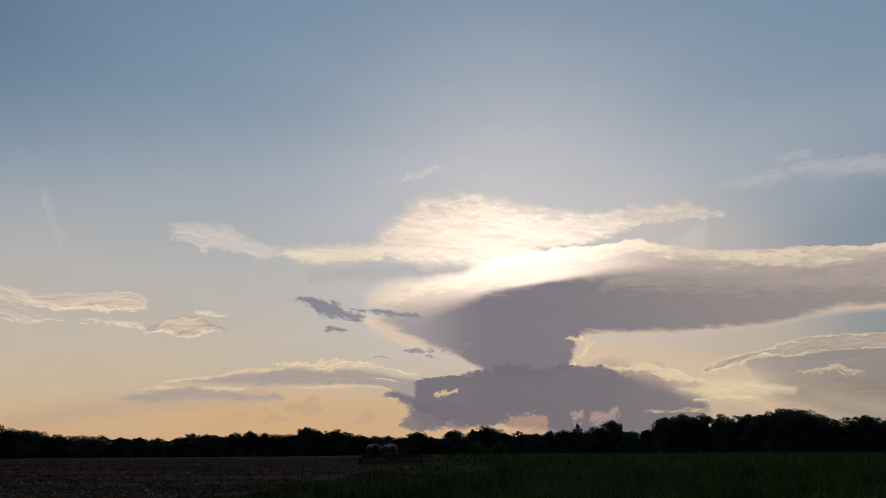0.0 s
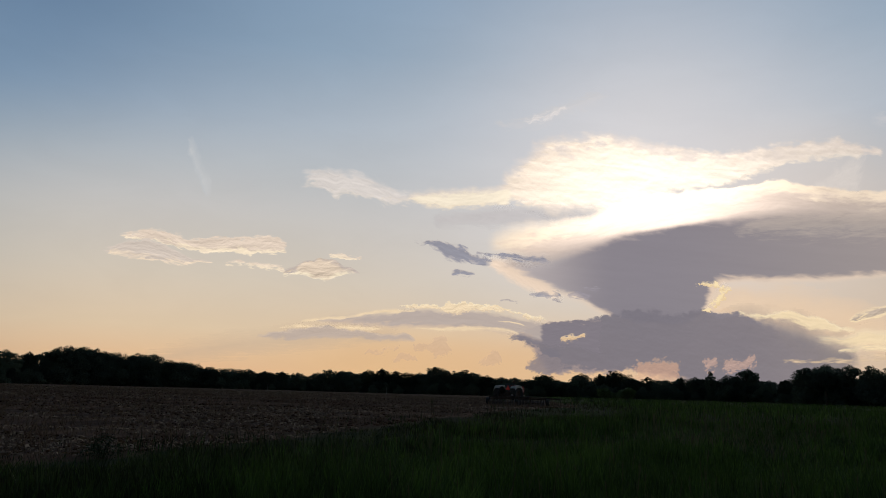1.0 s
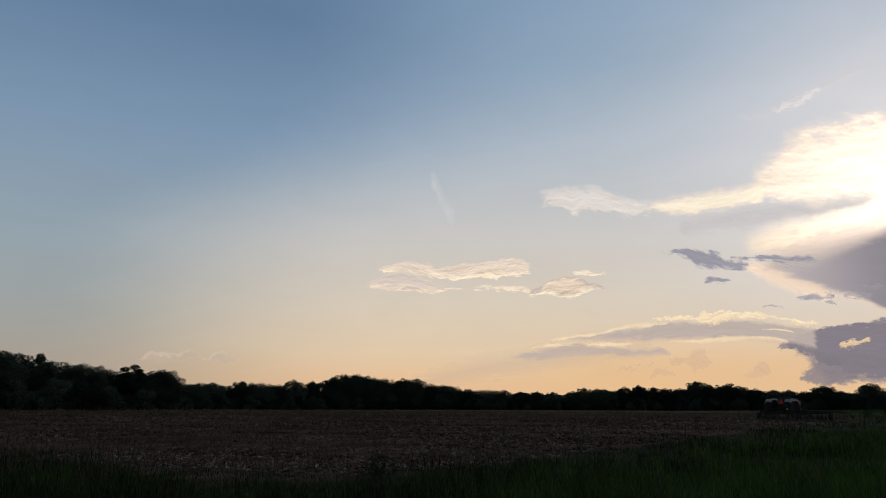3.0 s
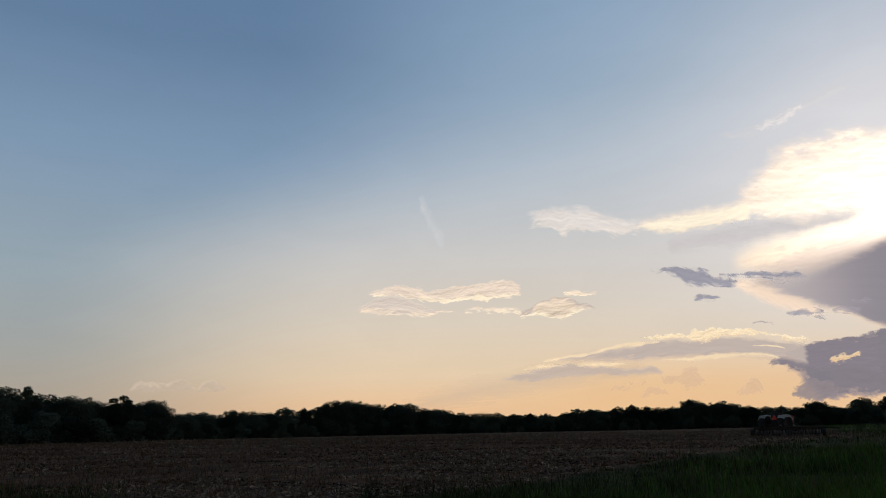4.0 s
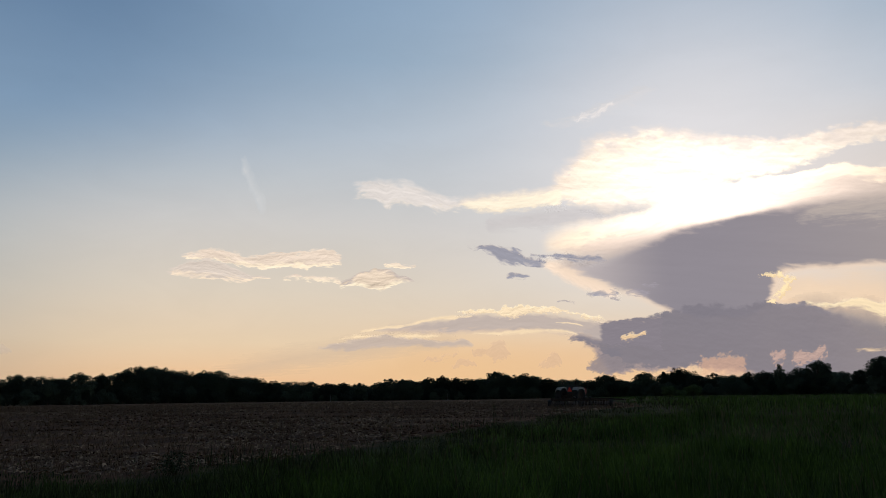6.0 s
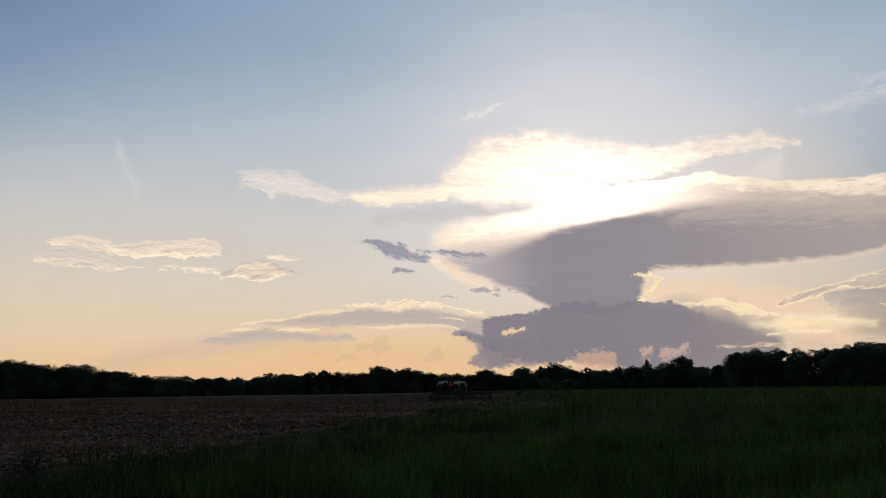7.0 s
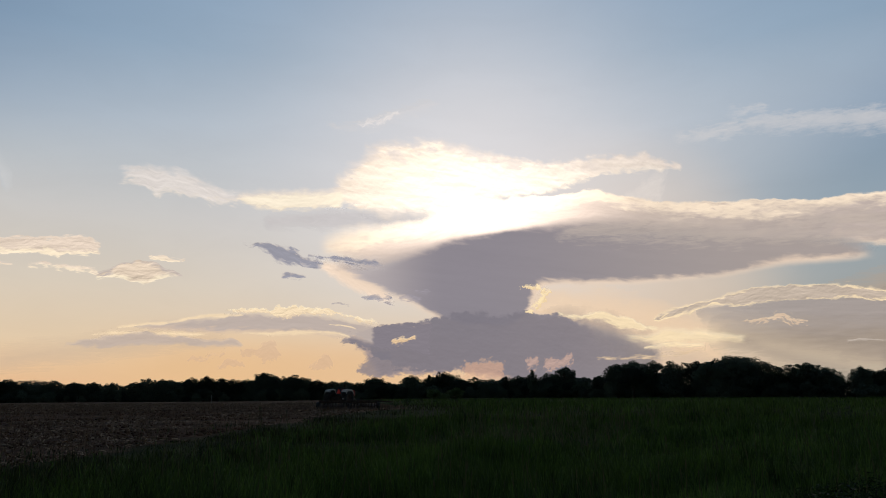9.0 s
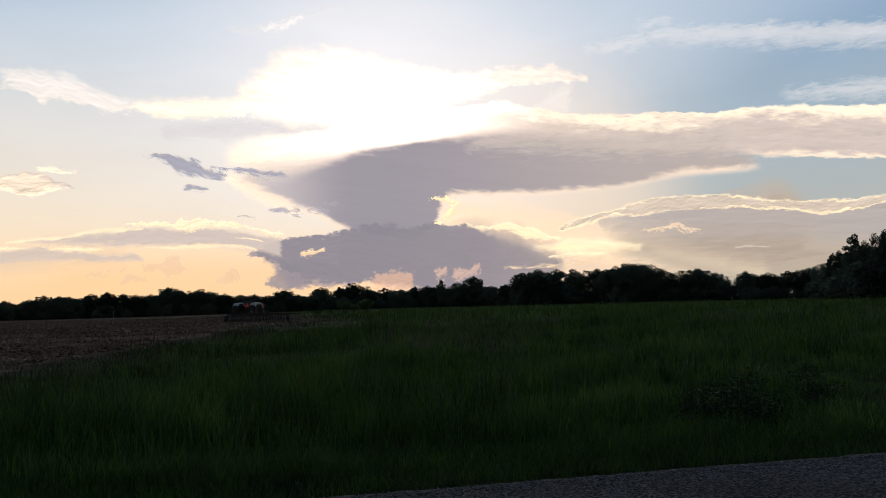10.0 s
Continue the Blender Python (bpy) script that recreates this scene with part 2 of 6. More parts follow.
def cloud_material(name, edge, under, core, soft, thick, ragged, scale, stretch=3.0, opacity=1.0, glow=1.5, mottle=0.5, grain=0.3, core_right=None, core_glow=0.0,
                   relief=0.12, hem=0.55, crown=1.45, broken=0.6):
    """A cloud far off: thin, ragged parts towards the sun let its light through and glow, thick parts are shaded.
    hem, crown: how soft its edge is away from the sun and towards it; relief: how strongly its billows are modelled;
    broken: how patchy its lit rim is.
    soft, thick, ragged: degrees of depth over which it turns opaque, turns dark, and frays."""
    m = bpy.data.materials.new(name)
    m.use_nodes = True
    n = Nodes(m.node_tree)
    pos = n.vec("NORMALIZE", n.add("TexCoord").outputs["Object"])
    lie = n.vec("MULTIPLY", pos, (1, 1, stretch))
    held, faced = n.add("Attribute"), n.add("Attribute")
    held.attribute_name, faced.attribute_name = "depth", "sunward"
    fray = n.math("ADD", n.math("SUBTRACT", n.noise(lie, scale, 7, 0.53, 0.5), 0.5),
                  n.math("MULTIPLY", n.math("SUBTRACT", n.noise(lie, scale * 3.3, 5, 0.5, 0.8), 0.5), 0.4))
    d = n.math("MULTIPLY_ADD", fray, ragged * 2.4, held.outputs["Fac"])
    billow = n.math("SUBTRACT", n.noise(lie, scale * 0.7, 7, 0.6, 0.8), 0.5)
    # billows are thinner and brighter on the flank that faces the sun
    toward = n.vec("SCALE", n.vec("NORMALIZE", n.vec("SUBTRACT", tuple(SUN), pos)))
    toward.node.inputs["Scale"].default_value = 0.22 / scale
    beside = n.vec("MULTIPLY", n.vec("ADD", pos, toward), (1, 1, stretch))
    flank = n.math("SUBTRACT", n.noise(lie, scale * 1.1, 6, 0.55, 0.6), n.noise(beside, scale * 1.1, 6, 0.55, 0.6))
    patchy = n.ramp(n.noise(lie, scale * 0.3, 3, 0.5, 0.3), 0.35, 0.65, 1.0 - broken, 1.0 + broken)
    # the veiled sun lights a long, flat stretch of cloud
    off = n.vec("LENGTH", n.vec("MULTIPLY", n.vec("SUBTRACT", pos, tuple(SUN)), (0.6, 0.6, 1.15)))
    shine = n.math("MULTIPLY_ADD", n.ramp(off, 0.0, 0.15, 1.0, 0.0), glow, 1.0)
    rim = n.vec("SCALE", n.mix(0.0, edge, edge))
    n.put(shine, rim.node.inputs["Scale"])
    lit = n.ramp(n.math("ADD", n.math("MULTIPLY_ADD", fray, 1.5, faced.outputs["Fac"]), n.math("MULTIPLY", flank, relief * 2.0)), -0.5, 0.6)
    spread = n.math("MULTIPLY_ADD", lit, soft * (crown - hem), soft * hem)
    alpha = n.math("MULTIPLY", n.ramp(d, n.math("MULTIPLY", spread, -0.5), n.math("MULTIPLY", spread, 0.5)), opacity)
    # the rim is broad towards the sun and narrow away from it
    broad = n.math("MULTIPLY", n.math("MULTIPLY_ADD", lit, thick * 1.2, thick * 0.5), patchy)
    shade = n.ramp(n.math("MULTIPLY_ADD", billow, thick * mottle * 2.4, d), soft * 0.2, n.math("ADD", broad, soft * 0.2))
    right = n.add("SeparateXYZ")
    n.put(pos, right.inputs[0])
    body = n.vec("SCALE", n.mix(n.ramp(right.outputs[0], 0.0, 0.5), core, core_right or core))
    lift = n.math("MULTIPLY_ADD", n.math("SUBTRACT", shine, 1.0), core_glow, 1.0)
    grainy = n.math("MULTIPLY_ADD", flank, relief * 2.2, n.math("MULTIPLY_ADD", billow, grain, 1.0))
    n.put(n.math("MULTIPLY", n.math("MAXIMUM", grainy, 0.3), lift), body.node.inputs["Scale"])
    em = n.add("Emission")
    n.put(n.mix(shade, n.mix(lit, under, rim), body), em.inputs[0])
    mixer = n.add("MixShader")
    n.put(alpha, mixer.inputs[0])
    n.put(n.add("BsdfTransparent").outputs[0], mixer.inputs[1])
    n.put(em.outputs[0], mixer.inputs[2])
    n.put(mixer.outputs[0], n.add("OutputMaterial").inputs[0])
    return m

# ---- clouds, four kilometres off ----
def lattice(x, y, seed):
    """Smooth value noise in 0..1 on arrays."""
    table = np.random.RandomState(seed).rand(256, 256)
    xi, yi = np.floor(x).astype(int), np.floor(y).astype(int)
    fx, fy = x - xi, y - yi
    fx, fy = fx * fx * (3 - 2 * fx), fy * fy * (3 - 2 * fy)
    a, b = table[xi % 256, yi % 256], table[(xi + 1) % 256, yi % 256]
    c, d = table[xi % 256, (yi + 1) % 256], table[(xi + 1) % 256, (yi + 1) % 256]
    return (a * (1 - fx) + b * fx) * (1 - fy) + (c * (1 - fx) + d * fx) * fy


def fractal(x, y, seed, octaves=4):
    total, size = 0, 0
    for k in range(octaves):
        total, size = total + lattice(x * 2 ** k, y * 2 ** k, seed + k) * 0.5 ** k, size + 0.5 ** k
    return total / size


def chain_depth(az, el, chains, blend):
    """Depth in degrees inside the rounded strokes, each a row of (azimuth, elevation, radius)."""
    total = np.zeros_like(az)
    for chain in chains:
        best = np.full(az.shape, -9.0)
        for (a0, e0, r0), (a1, e1, r1) in zip(chain, chain[1:]):
            da, de = a1 - a0, e1 - e0
            t = np.clip(((az - a0) * da + (el - e0) * de) / (da * da + de * de + 1e-9), 0, 1)
            gap = np.hypot(az - a0 - t * da, el - e0 - t * de)
            best = np.maximum(best, r0 + (r1 - r0) * t - gap)
        total = total + np.exp(np.clip(best / blend, -60, 60))
    return blend * np.log(total + 1e-12)


def shell(verts, quads, name, material):
    me = bpy.data.meshes.new(name)
    me.from_pydata(verts.tolist(), [], quads.tolist())
    me.polygons.foreach_set("use_smooth", [True] * len(quads))
    me.materials.append(material)
    return me


def pieces(cell):
    """Numbers the connected patches of a grid of cells, from 1 up."""
    mark = np.where(cell, np.arange(1, cell.size + 1).reshape(cell.shape), 0)
    while True:
        wide = np.pad(mark, 1)
        best = np.maximum.reduce([mark, wide[:-2, 1:-1], wide[2:, 1:-1], wide[1:-1, :-2], wide[1:-1, 2:]])
        best = np.where(cell, best, 0)
        if (best == mark).all():
            return mark
        mark = best


def cloud(label, chains, material, far, step=0.12, gaps=(), warp=0.5, fine=0.8, blend=0.12, seed=1, margin=0.35):
    """A cloud as a bulging sheet on the sky's vault; its depth and how far each point faces the sun
    are kept on its points for the material. Loose pieces become parts of it."""
    pts = np.array([p for ch in chains for p in ch])
    pad = 1.0 + warp
    az = np.arange((pts[:, 0] - pts[:, 2]).min() - pad, (pts[:, 0] + pts[:, 2]).max() + pad, step)
    el = np.arange((pts[:, 1] - pts[:, 2]).min() - pad, (pts[:, 1] + pts[:, 2]).max() + pad, step)
    A, E = np.meshgrid(az, el, indexing="ij")
    wa = A + warp * 1.6 * (fractal(A * fine * 0.6 + 40, E * fine * 1.6 + 70, seed) - 0.5)
    we = E + warp * 0.9 * (fractal(A * fine * 0.6 + 90, E * fine * 1.6 + 20, seed + 9) - 0.5)
    depth = chain_depth(wa, we, chains, blend)
    if gaps:
        depth = np.minimum(depth, -chain_depth(wa, we, gaps, blend))
    ga, ge = np.gradient(depth)
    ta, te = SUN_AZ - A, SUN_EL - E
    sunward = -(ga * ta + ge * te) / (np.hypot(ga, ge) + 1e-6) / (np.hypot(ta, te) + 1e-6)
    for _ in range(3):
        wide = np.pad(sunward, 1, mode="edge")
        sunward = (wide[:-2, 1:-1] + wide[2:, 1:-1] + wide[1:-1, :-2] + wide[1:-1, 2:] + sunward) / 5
    keep = depth > -margin
    cell = keep[:-1, :-1] & keep[1:, :-1] & keep[:-1, 1:] & keep[1:, 1:]
    index = np.arange(A.size).reshape(A.shape)
    corners = np.stack([index[:-1, :-1], index[:-1, 1:], index[1:, 1:], index[1:, :-1]], -1)
    mark = pieces(cell)
    found, size = np.unique(mark[mark > 0], return_counts=True)
    top = None
    for k in found[np.argsort(-size)]:
        used, quads = np.unique(corners[mark == k], return_inverse=True)
        quads = quads.reshape(-1, 4)
        if top is not None and len(quads) < 12:
            continue
        a, e, d = np.radians(A.ravel()[used]), np.radians(E.ravel()[used]), depth.ravel()[used]
        r = far - 7 * np.sqrt(np.clip(d, 0, 3))
        verts = np.stack([-np.sin(a) * np.cos(e) * r, np.cos(a) * np.cos(e) * r, np.sin(e) * r], -1)
        me = shell(verts, quads, "cloud", material)
        me.attributes.new("depth", "FLOAT", "POINT").data.foreach_set("value", d.astype(np.float32))
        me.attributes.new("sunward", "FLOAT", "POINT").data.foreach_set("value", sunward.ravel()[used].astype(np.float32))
        if top is None:
            top = tagged(new("cloud", me), label, "cloud", "clouds of the evening sky")
        else:
            new("cloud_scrap", me).parent = top
    return top


def lin(r, g, b):
    """A colour given in display values, 0 to 255, as light."""
    return tuple(((c / 255 + 0.055) / 1.055) ** 2.4 if c > 10 else c / 3294.6 for c in (r, g, b))


def vapour(name, body, top=None, low=None, rim=(0.3, 0.2), fray=0.12, scale=1.6, stretch=3.0, grain=0.1, relief=0.4, opacity=1.0,
           right=None, shine=0.0, core_shine=0.0, patchy=0.5, left=None):
    """The stuff of a cloud bank: body colour, lit upper and lower rims of the given widths in degrees, frayed edges,
    billows lit from above, fibres along the bank. right, left: the body's colour at its far ends; shine: how much the sun behind lifts it."""
    m = bpy.data.materials.new(name)
    m.use_nodes = True
    n = Nodes(m.node_tree)

    def held(key, socket="Fac"):
        a = n.add("Attribute")
        a.attribute_name = key
        return a.outputs[socket]

    lie = n.vec("MULTIPLY", held("lie", "Vector"), (1 / stretch, 1, 1))
    curl = n.math("SUBTRACT", n.noise(lie, scale, 5, 0.52, 0.35), 0.5)
    fine = n.math("SUBTRACT", n.noise(lie, scale * 2.9, 3, 0.5, 0.4), 0.5)
    broad = n.math("SUBTRACT", n.noise(lie, scale * 0.35, 4, 0.5, 0.3), 0.5)
    wear = n.math("MULTIPLY_ADD", broad, 0.8, n.math("MULTIPLY_ADD", fine, 0.5, curl))
    over = n.math("MULTIPLY_ADD", wear, fray * 8.0, held("over"))
    under = n.math("MULTIPLY_ADD", n.math("SUBTRACT", fine, n.math("MULTIPLY_ADD", broad, 0.8, curl)), fray * 6.0, held("under"))
    st, sl = held("soft_top"), held("soft_low")
    alpha = n.math("MULTIPLY", n.ramp(over, n.math("MULTIPLY", st, -1.0), st), n.ramp(under, n.math("MULTIPLY", sl, -1.0), sl))
    # the ends trail off
    ends = n.ramp(n.math("MULTIPLY_ADD", wear, fray * 8.0, held("fade")), n.math("MULTIPLY", st, 0.2), n.math("MULTIPLY_ADD", st, 1.5, 0.1))
    alpha = n.math("MULTIPLY", n.math("MULTIPLY", alpha, ends), opacity)
    # billows: brighter on the side that faces up to the sun
    lifted = n.vec("ADD", lie, (0.02 / scale, 0.16 / scale, 0.0))
    bump = n.math("SUBTRACT", n.noise(lie, scale * 1.3, 7, 0.6, 0.3), n.noise(lifted, scale * 1.3, 7, 0.6, 0.3))
    fibre = n.math("SUBTRACT", n.noise(n.vec("MULTIPLY", lie, (0.35, 1.6, 1.0)), scale * 1.5, 6, 0.6, 0.6), 0.5)
    tone = n.math("MULTIPLY_ADD", bump, relief * 4.5, n.math("MULTIPLY_ADD", fibre, grain * 5.0, 1.0))
    pos = n.vec("NORMALIZE", n.add("TexCoord").outputs["Object"])
    off = n.vec("LENGTH", n.vec("MULTIPLY", n.vec("SUBTRACT", pos, tuple(SUN)), (0.6, 0.6, 1.15)))
    near = n.ramp(off, 0.0, 0.15, 1.0, 0.0)
    side = n.add("SeparateXYZ")
    n.put(pos, side.inputs[0])

    def scaled(colour, factor):
        v = n.vec("SCALE", n.mix(0.0, colour, colour) if isinstance(colour, tuple) else colour)
        n.put(factor, v.node.inputs["Scale"])
        return v

    inner = n.mix(n.ramp(side.outputs[0], 0.08, 0.5), body, right or body)
    if left:
        inner = n.mix(n.ramp(side.outputs[0], -0.075, 0.06), left, inner)
    col = scaled(inner, n.math("MULTIPLY", n.math("MAXIMUM", tone, 0.4), n.math("MULTIPLY_ADD", near, core_shine, 1.0)))
    broken = n.ramp(n.noise(lie, scale * 0.5, 3), 0.35, 0.65, 1.0 - patchy, 1.0 + patchy)
    bright = n.math("MULTIPLY_ADD", near, shine, 1.0)
    for colour, depth, width in ((low, under, rim[1]), (top, over, rim[0])):
        if colour:
            edge = n.math("MULTIPLY_ADD", wear, width * 3.0, depth)
            f = n.ramp(edge, 0.0, n.math("MULTIPLY", broken, width * 1.3), 1.0, 0.0)
            col = n.mix(f, col, scaled(colour, n.math("MULTIPLY", bright, n.math("MULTIPLY_ADD", bump, relief * 3.0, 1.0))))
    em = n.add("Emission")
    n.put(col, em.inputs[0])
    mixer = n.add("MixShader")
    n.put(alpha, mixer.inputs[0])
    n.put(n.add("BsdfTransparent").outputs[0], mixer.inputs[1])
    n.put(em.outputs[0], mixer.inputs[2])
    n.put(mixer.outputs[0], n.add("OutputMaterial").inputs[0])
    return m


def band(label, rows, material, far, soft=(0.12, 0.12), seed=1, step=0.1, wave=0.06, under=None, follow=True):
    """A cloud bank as a bulging sheet on the sky's vault, between an upper and a lower edge.
    rows: (azimuth, upper edge, lower edge) in degrees; soft: how soft each edge is, a number or (azimuth, number) pairs.
    under: the cloud that this bank is a part of; follow: its fibres bend with it."""
    rows = np.array(sorted(rows))
    az = np.arange(rows[0, 0], rows[-1, 0] + step, step)
    gap = max(np.median(np.diff(rows[:, 0])) * 0.3, step)
    reach = max(int(gap * 2 / step), 1)
    k = np.exp(-((np.arange(-reach, reach + 1) * step / gap) ** 2))
    k /= k.sum()

    def smooth(v):
        return np.convolve(np.pad(v, reach, mode="edge"), k, mode="valid")

    def vary(v):
        if isinstance(v, (int, float)):
            return np.full(len(az), float(v))
        v = np.array(sorted(v))
        return np.interp(az, v[:, 0], v[:, 1])

    top = smooth(np.interp(az, rows[:, 0], rows[:, 1])) + wave * (fractal(az * 2.2 + 50, az * 0 + 7, seed, 4) - 0.5) * 2
    low = smooth(np.interp(az, rows[:, 0], rows[:, 2])) + wave * (fractal(az * 2.0 + 90, az * 0 + 3, seed + 5, 4) - 0.5) * 2
    st, sl = vary(soft[0]), vary(soft[1])
    pad = 0.25 + 1.3 * max(st.max(), sl.max())
    tall = (top - low).max() + 2 * pad
    count = int(np.clip(tall / step, 8, 90))
    grow = np.linspace(0, 1, count)[None]
    floor_, roof = (low - sl * 1.3 - 0.25)[:, None], (top + st * 1.3 + 0.25)[:, None]
    E = floor_ + (roof - floor_) * grow
    A = np.repeat(az[:, None], count, 1)
    ends = np.minimum(A - az[0], az[-1] - A)
    slope_t, slope_l = (np.sqrt(1 + np.gradient(v, az) ** 2)[:, None] for v in (top, low))
    over, below = (top[:, None] - E) / slope_t, (E - low[:, None]) / slope_l
    r = far - 7 * np.sqrt(np.clip(np.minimum(over, below), 0, 3))
    a, e = np.radians(A), np.radians(E)
    verts = np.stack([-np.sin(a) * np.cos(e) * r, np.cos(a) * np.cos(e) * r, np.sin(e) * r], -1).reshape(-1, 3)
    index = np.arange(A.size).reshape(A.shape)
    quads = np.stack([index[:-1, :-1], index[:-1, 1:], index[1:, 1:], index[1:, :-1]], -1).reshape(-1, 4)
    me = shell(verts, quads, "cloud", material)
    middle = ((top + low) / 2)[:, None] if follow else 0.12 * az[:, None]
    lie = np.stack([A, E - middle, np.full(A.shape, seed * 3.7)], -1)
    values = (("over", over), ("under", below), ("fade", ends), ("soft_top", np.repeat(st[:, None], count, 1)), ("soft_low", np.repeat(sl[:, None], count, 1)))
    for key, v in values:
        me.attributes.new(key, "FLOAT", "POINT").data.foreach_set("value", v.astype(np.float32).ravel())
    me.attributes.new("lie", "FLOAT_VECTOR", "POINT").data.foreach_set("vector", lie.astype(np.float32).ravel())
    if under is None:
        return tagged(new("cloud", me), label, "cloud", "clouds of the evening sky")
    made = new("cloud_bank", me)
    made.parent = under
    return tagged(made, label)


VEIL = [
    [(9.92, 12.92, 0.52), (4.81, 13.28, 0.73), (-0.45, 13.49, 0.65), (-2.21, 13.37, 0.43)],
]
BEAM = [
    [(-10.81, 6.74, 0.95), (-14.99, 6.22, 1.29), (-19.01, 5.27, 1.29), (-22.83, 3.94, 1.12)],
]
STREAK = [
    [(-12.7, 12.22, 0.17), (-16.09, 12.15, 0.6), (-21.02, 11.97, 0.86), (-26.06, 11.7, 0.86), (-30.42, 11.43, 0.77)],
    [(-28.67, 11.84, 0.34), (-34.46, 11.65, 0.43)],
    [(-28.7, 12.07, 0.6), (-33.64, 11.71, 0.52), (-38.22, 11.07, 0.52), (-42.12, 10.32, 0.52)],
    [(-31.72, 10.81, 0.34), (-36.08, 10.27, 0.34)],
]
RAIN = [
    [(-12.4, 3.97, 1.81), (-15.28, 3.51, 1.81), (-17.67, 2.76, 1.38)],
    [(-12.33, 2.1, 1.46), (-17.62, 1.83, 1.21)],
]
SHADOW = [
    [(31.46, 1.31, 0.09), (28.86, 1.98, 0.34), (25.12, 2.85, 0.6), (20.33, 3.56, 0.56), (13.58, 4.01, 0.34)],
]
RIGHTHAZE = [
    [(-23.99, 4.3, 0.86), (-28.0, 4.16, 1.72), (-31.47, 4.39, 2.58), (-33.79, 4.65, 3.01)],
    [(-31.34, 3.48, 0.69), (-35.67, 3.01, 1.03), (-41.64, 2.67, 1.12)],
]
RAYS = [
    [(-20.2, 4.9, 0.15), (-23.7, 3.3, 0.4), (-27.87, 1.4, 0.6)],
    [(-22.0, 5.2, 0.15), (-26.66, 3.6, 0.4), (-32.85, 1.8, 0.6)],
]
WISP = [
    [(5.42, 20.25, 0.13), (2.74, 20.52, 0.26), (0.95, 21.15, 0.34), (-2.22, 22.1, 0.3)],
    [(-21.67, 18.66, 0.15), (-23.49, 18.62, 0.26), (-25.89, 18.88, 0.34), (-29.31, 18.85, 0.3), (-32.84, 18.12, 0.34)],
    [(-25.58, 19.86, 0.13), (-27.52, 19.82, 0.13)],
    [(-27.85, 18.86, 0.34), (-34.0, 18.08, 0.6), (-39.28, 17.24, 0.69), (-43.15, 16.59, 0.52)],
    [(-35.58, 13.89, 0.22), (-38.38, 13.74, 0.39), (-42.31, 13.32, 0.52)],
]
TRAIL = [
    [(29.4, 17.41, 0.09), (28.74, 15.91, 0.17), (28.04, 14.49, 0.24), (27.83, 13.89, 0.15)],
]
FRINGE = [
    [(-9.22, 8.18, 0.04), (-10.21, 8.11, 0.10), (-10.93, 7.84, 0.13)],
    [(-11.22, 7.67, 0.08), (-10.9, 7.16, 0.17), (-10.42, 6.66, 0.13), (-9.86, 6.25, 0.07)],
]
# banks: azimuth, upper edge, lower edge
ANVIL = [(5.77, 9.67, 9.58), (4.39, 9.94, 9.12), (2.68, 10.2, 8.2), (0.94, 10.63, 7.58), (-0.82, 11.22, 7.06), (-3.36, 11.78, 5.55), (-4.78, 12.06, 5.14), (-7.65, 12.36, 5.0), (-9.18, 12.58, 5.03), (-10.65, 12.77, 8.29), (-12.01, 12.9, 8.28), (-13.94, 12.98, 8.24), (-16.48, 12.95, 8.19), (-18.23, 12.73, 8.21), (-20.25, 12.46, 8.34), (-24.14, 11.84, 8.44), (-25.93, 11.58, 8.71), (-27.87, 11.42, 8.99), (-31.62, 10.74, 8.99), (-34.04, 9.2, 9.12)]
BASE = [(3.67, 3.82, 3.74), (2.87, 4.19, 3.6), (2.4, 4.5, 3.3), (2.1, 4.75, 2.4), (1.9, 4.86, 1.8), (0.95, 5.15, 1.68), (-0.77, 5.47, 1.72), (-3.26, 5.99, 1.66), (-4.1, 6.25, 1.85), (-5.52, 6.38, 1.7), (-7.67, 6.25, 1.2), (-9.8, 6.24, 0.36), (-11.91, 6.04, 0.33), (-13.15, 5.71, 0.31), (-14.36, 5.04, 0.29), (-15.72, 4.2, 0.27), (-17.12, 3.42, 1.12), (-18.62, 2.24, 2.03)]
ARM = [(4.69, 4.16, 4.12), (3.29, 4.76, 3.9), (2.23, 5.17, 3.64), (1.38, 5.37, 3.74), (0.95, 5.4, 3.79), (-0.34, 5.48, 3.52), (-0.75, 5.51, 3.44), (-2.45, 5.62, 2.99)]
PINK = [(-4.57, 2.2, 1.36), (-4.92, 2.49, 1.34), (-6.28, 2.63, 1.26), (-7.55, 2.61, 1.36), (-7.93, 2.41, 1.39)]
PINK2 = [(-9.39, 2.28, 2.2), (-9.75, 2.7, 2.09), (-9.97, 2.76, 2.02), (-10.3, 2.85, 2.28), (-10.5, 2.6, 2.43)]
PINK3 = [(-10.74, 2.42, 2.0), (-11.14, 2.83, 1.88), (-11.3, 2.8, 1.83), (-11.96, 2.65, 2.14), (-12.15, 2.69, 2.23), (-12.84, 2.83, 2.35), (-12.99, 2.63, 2.37)]
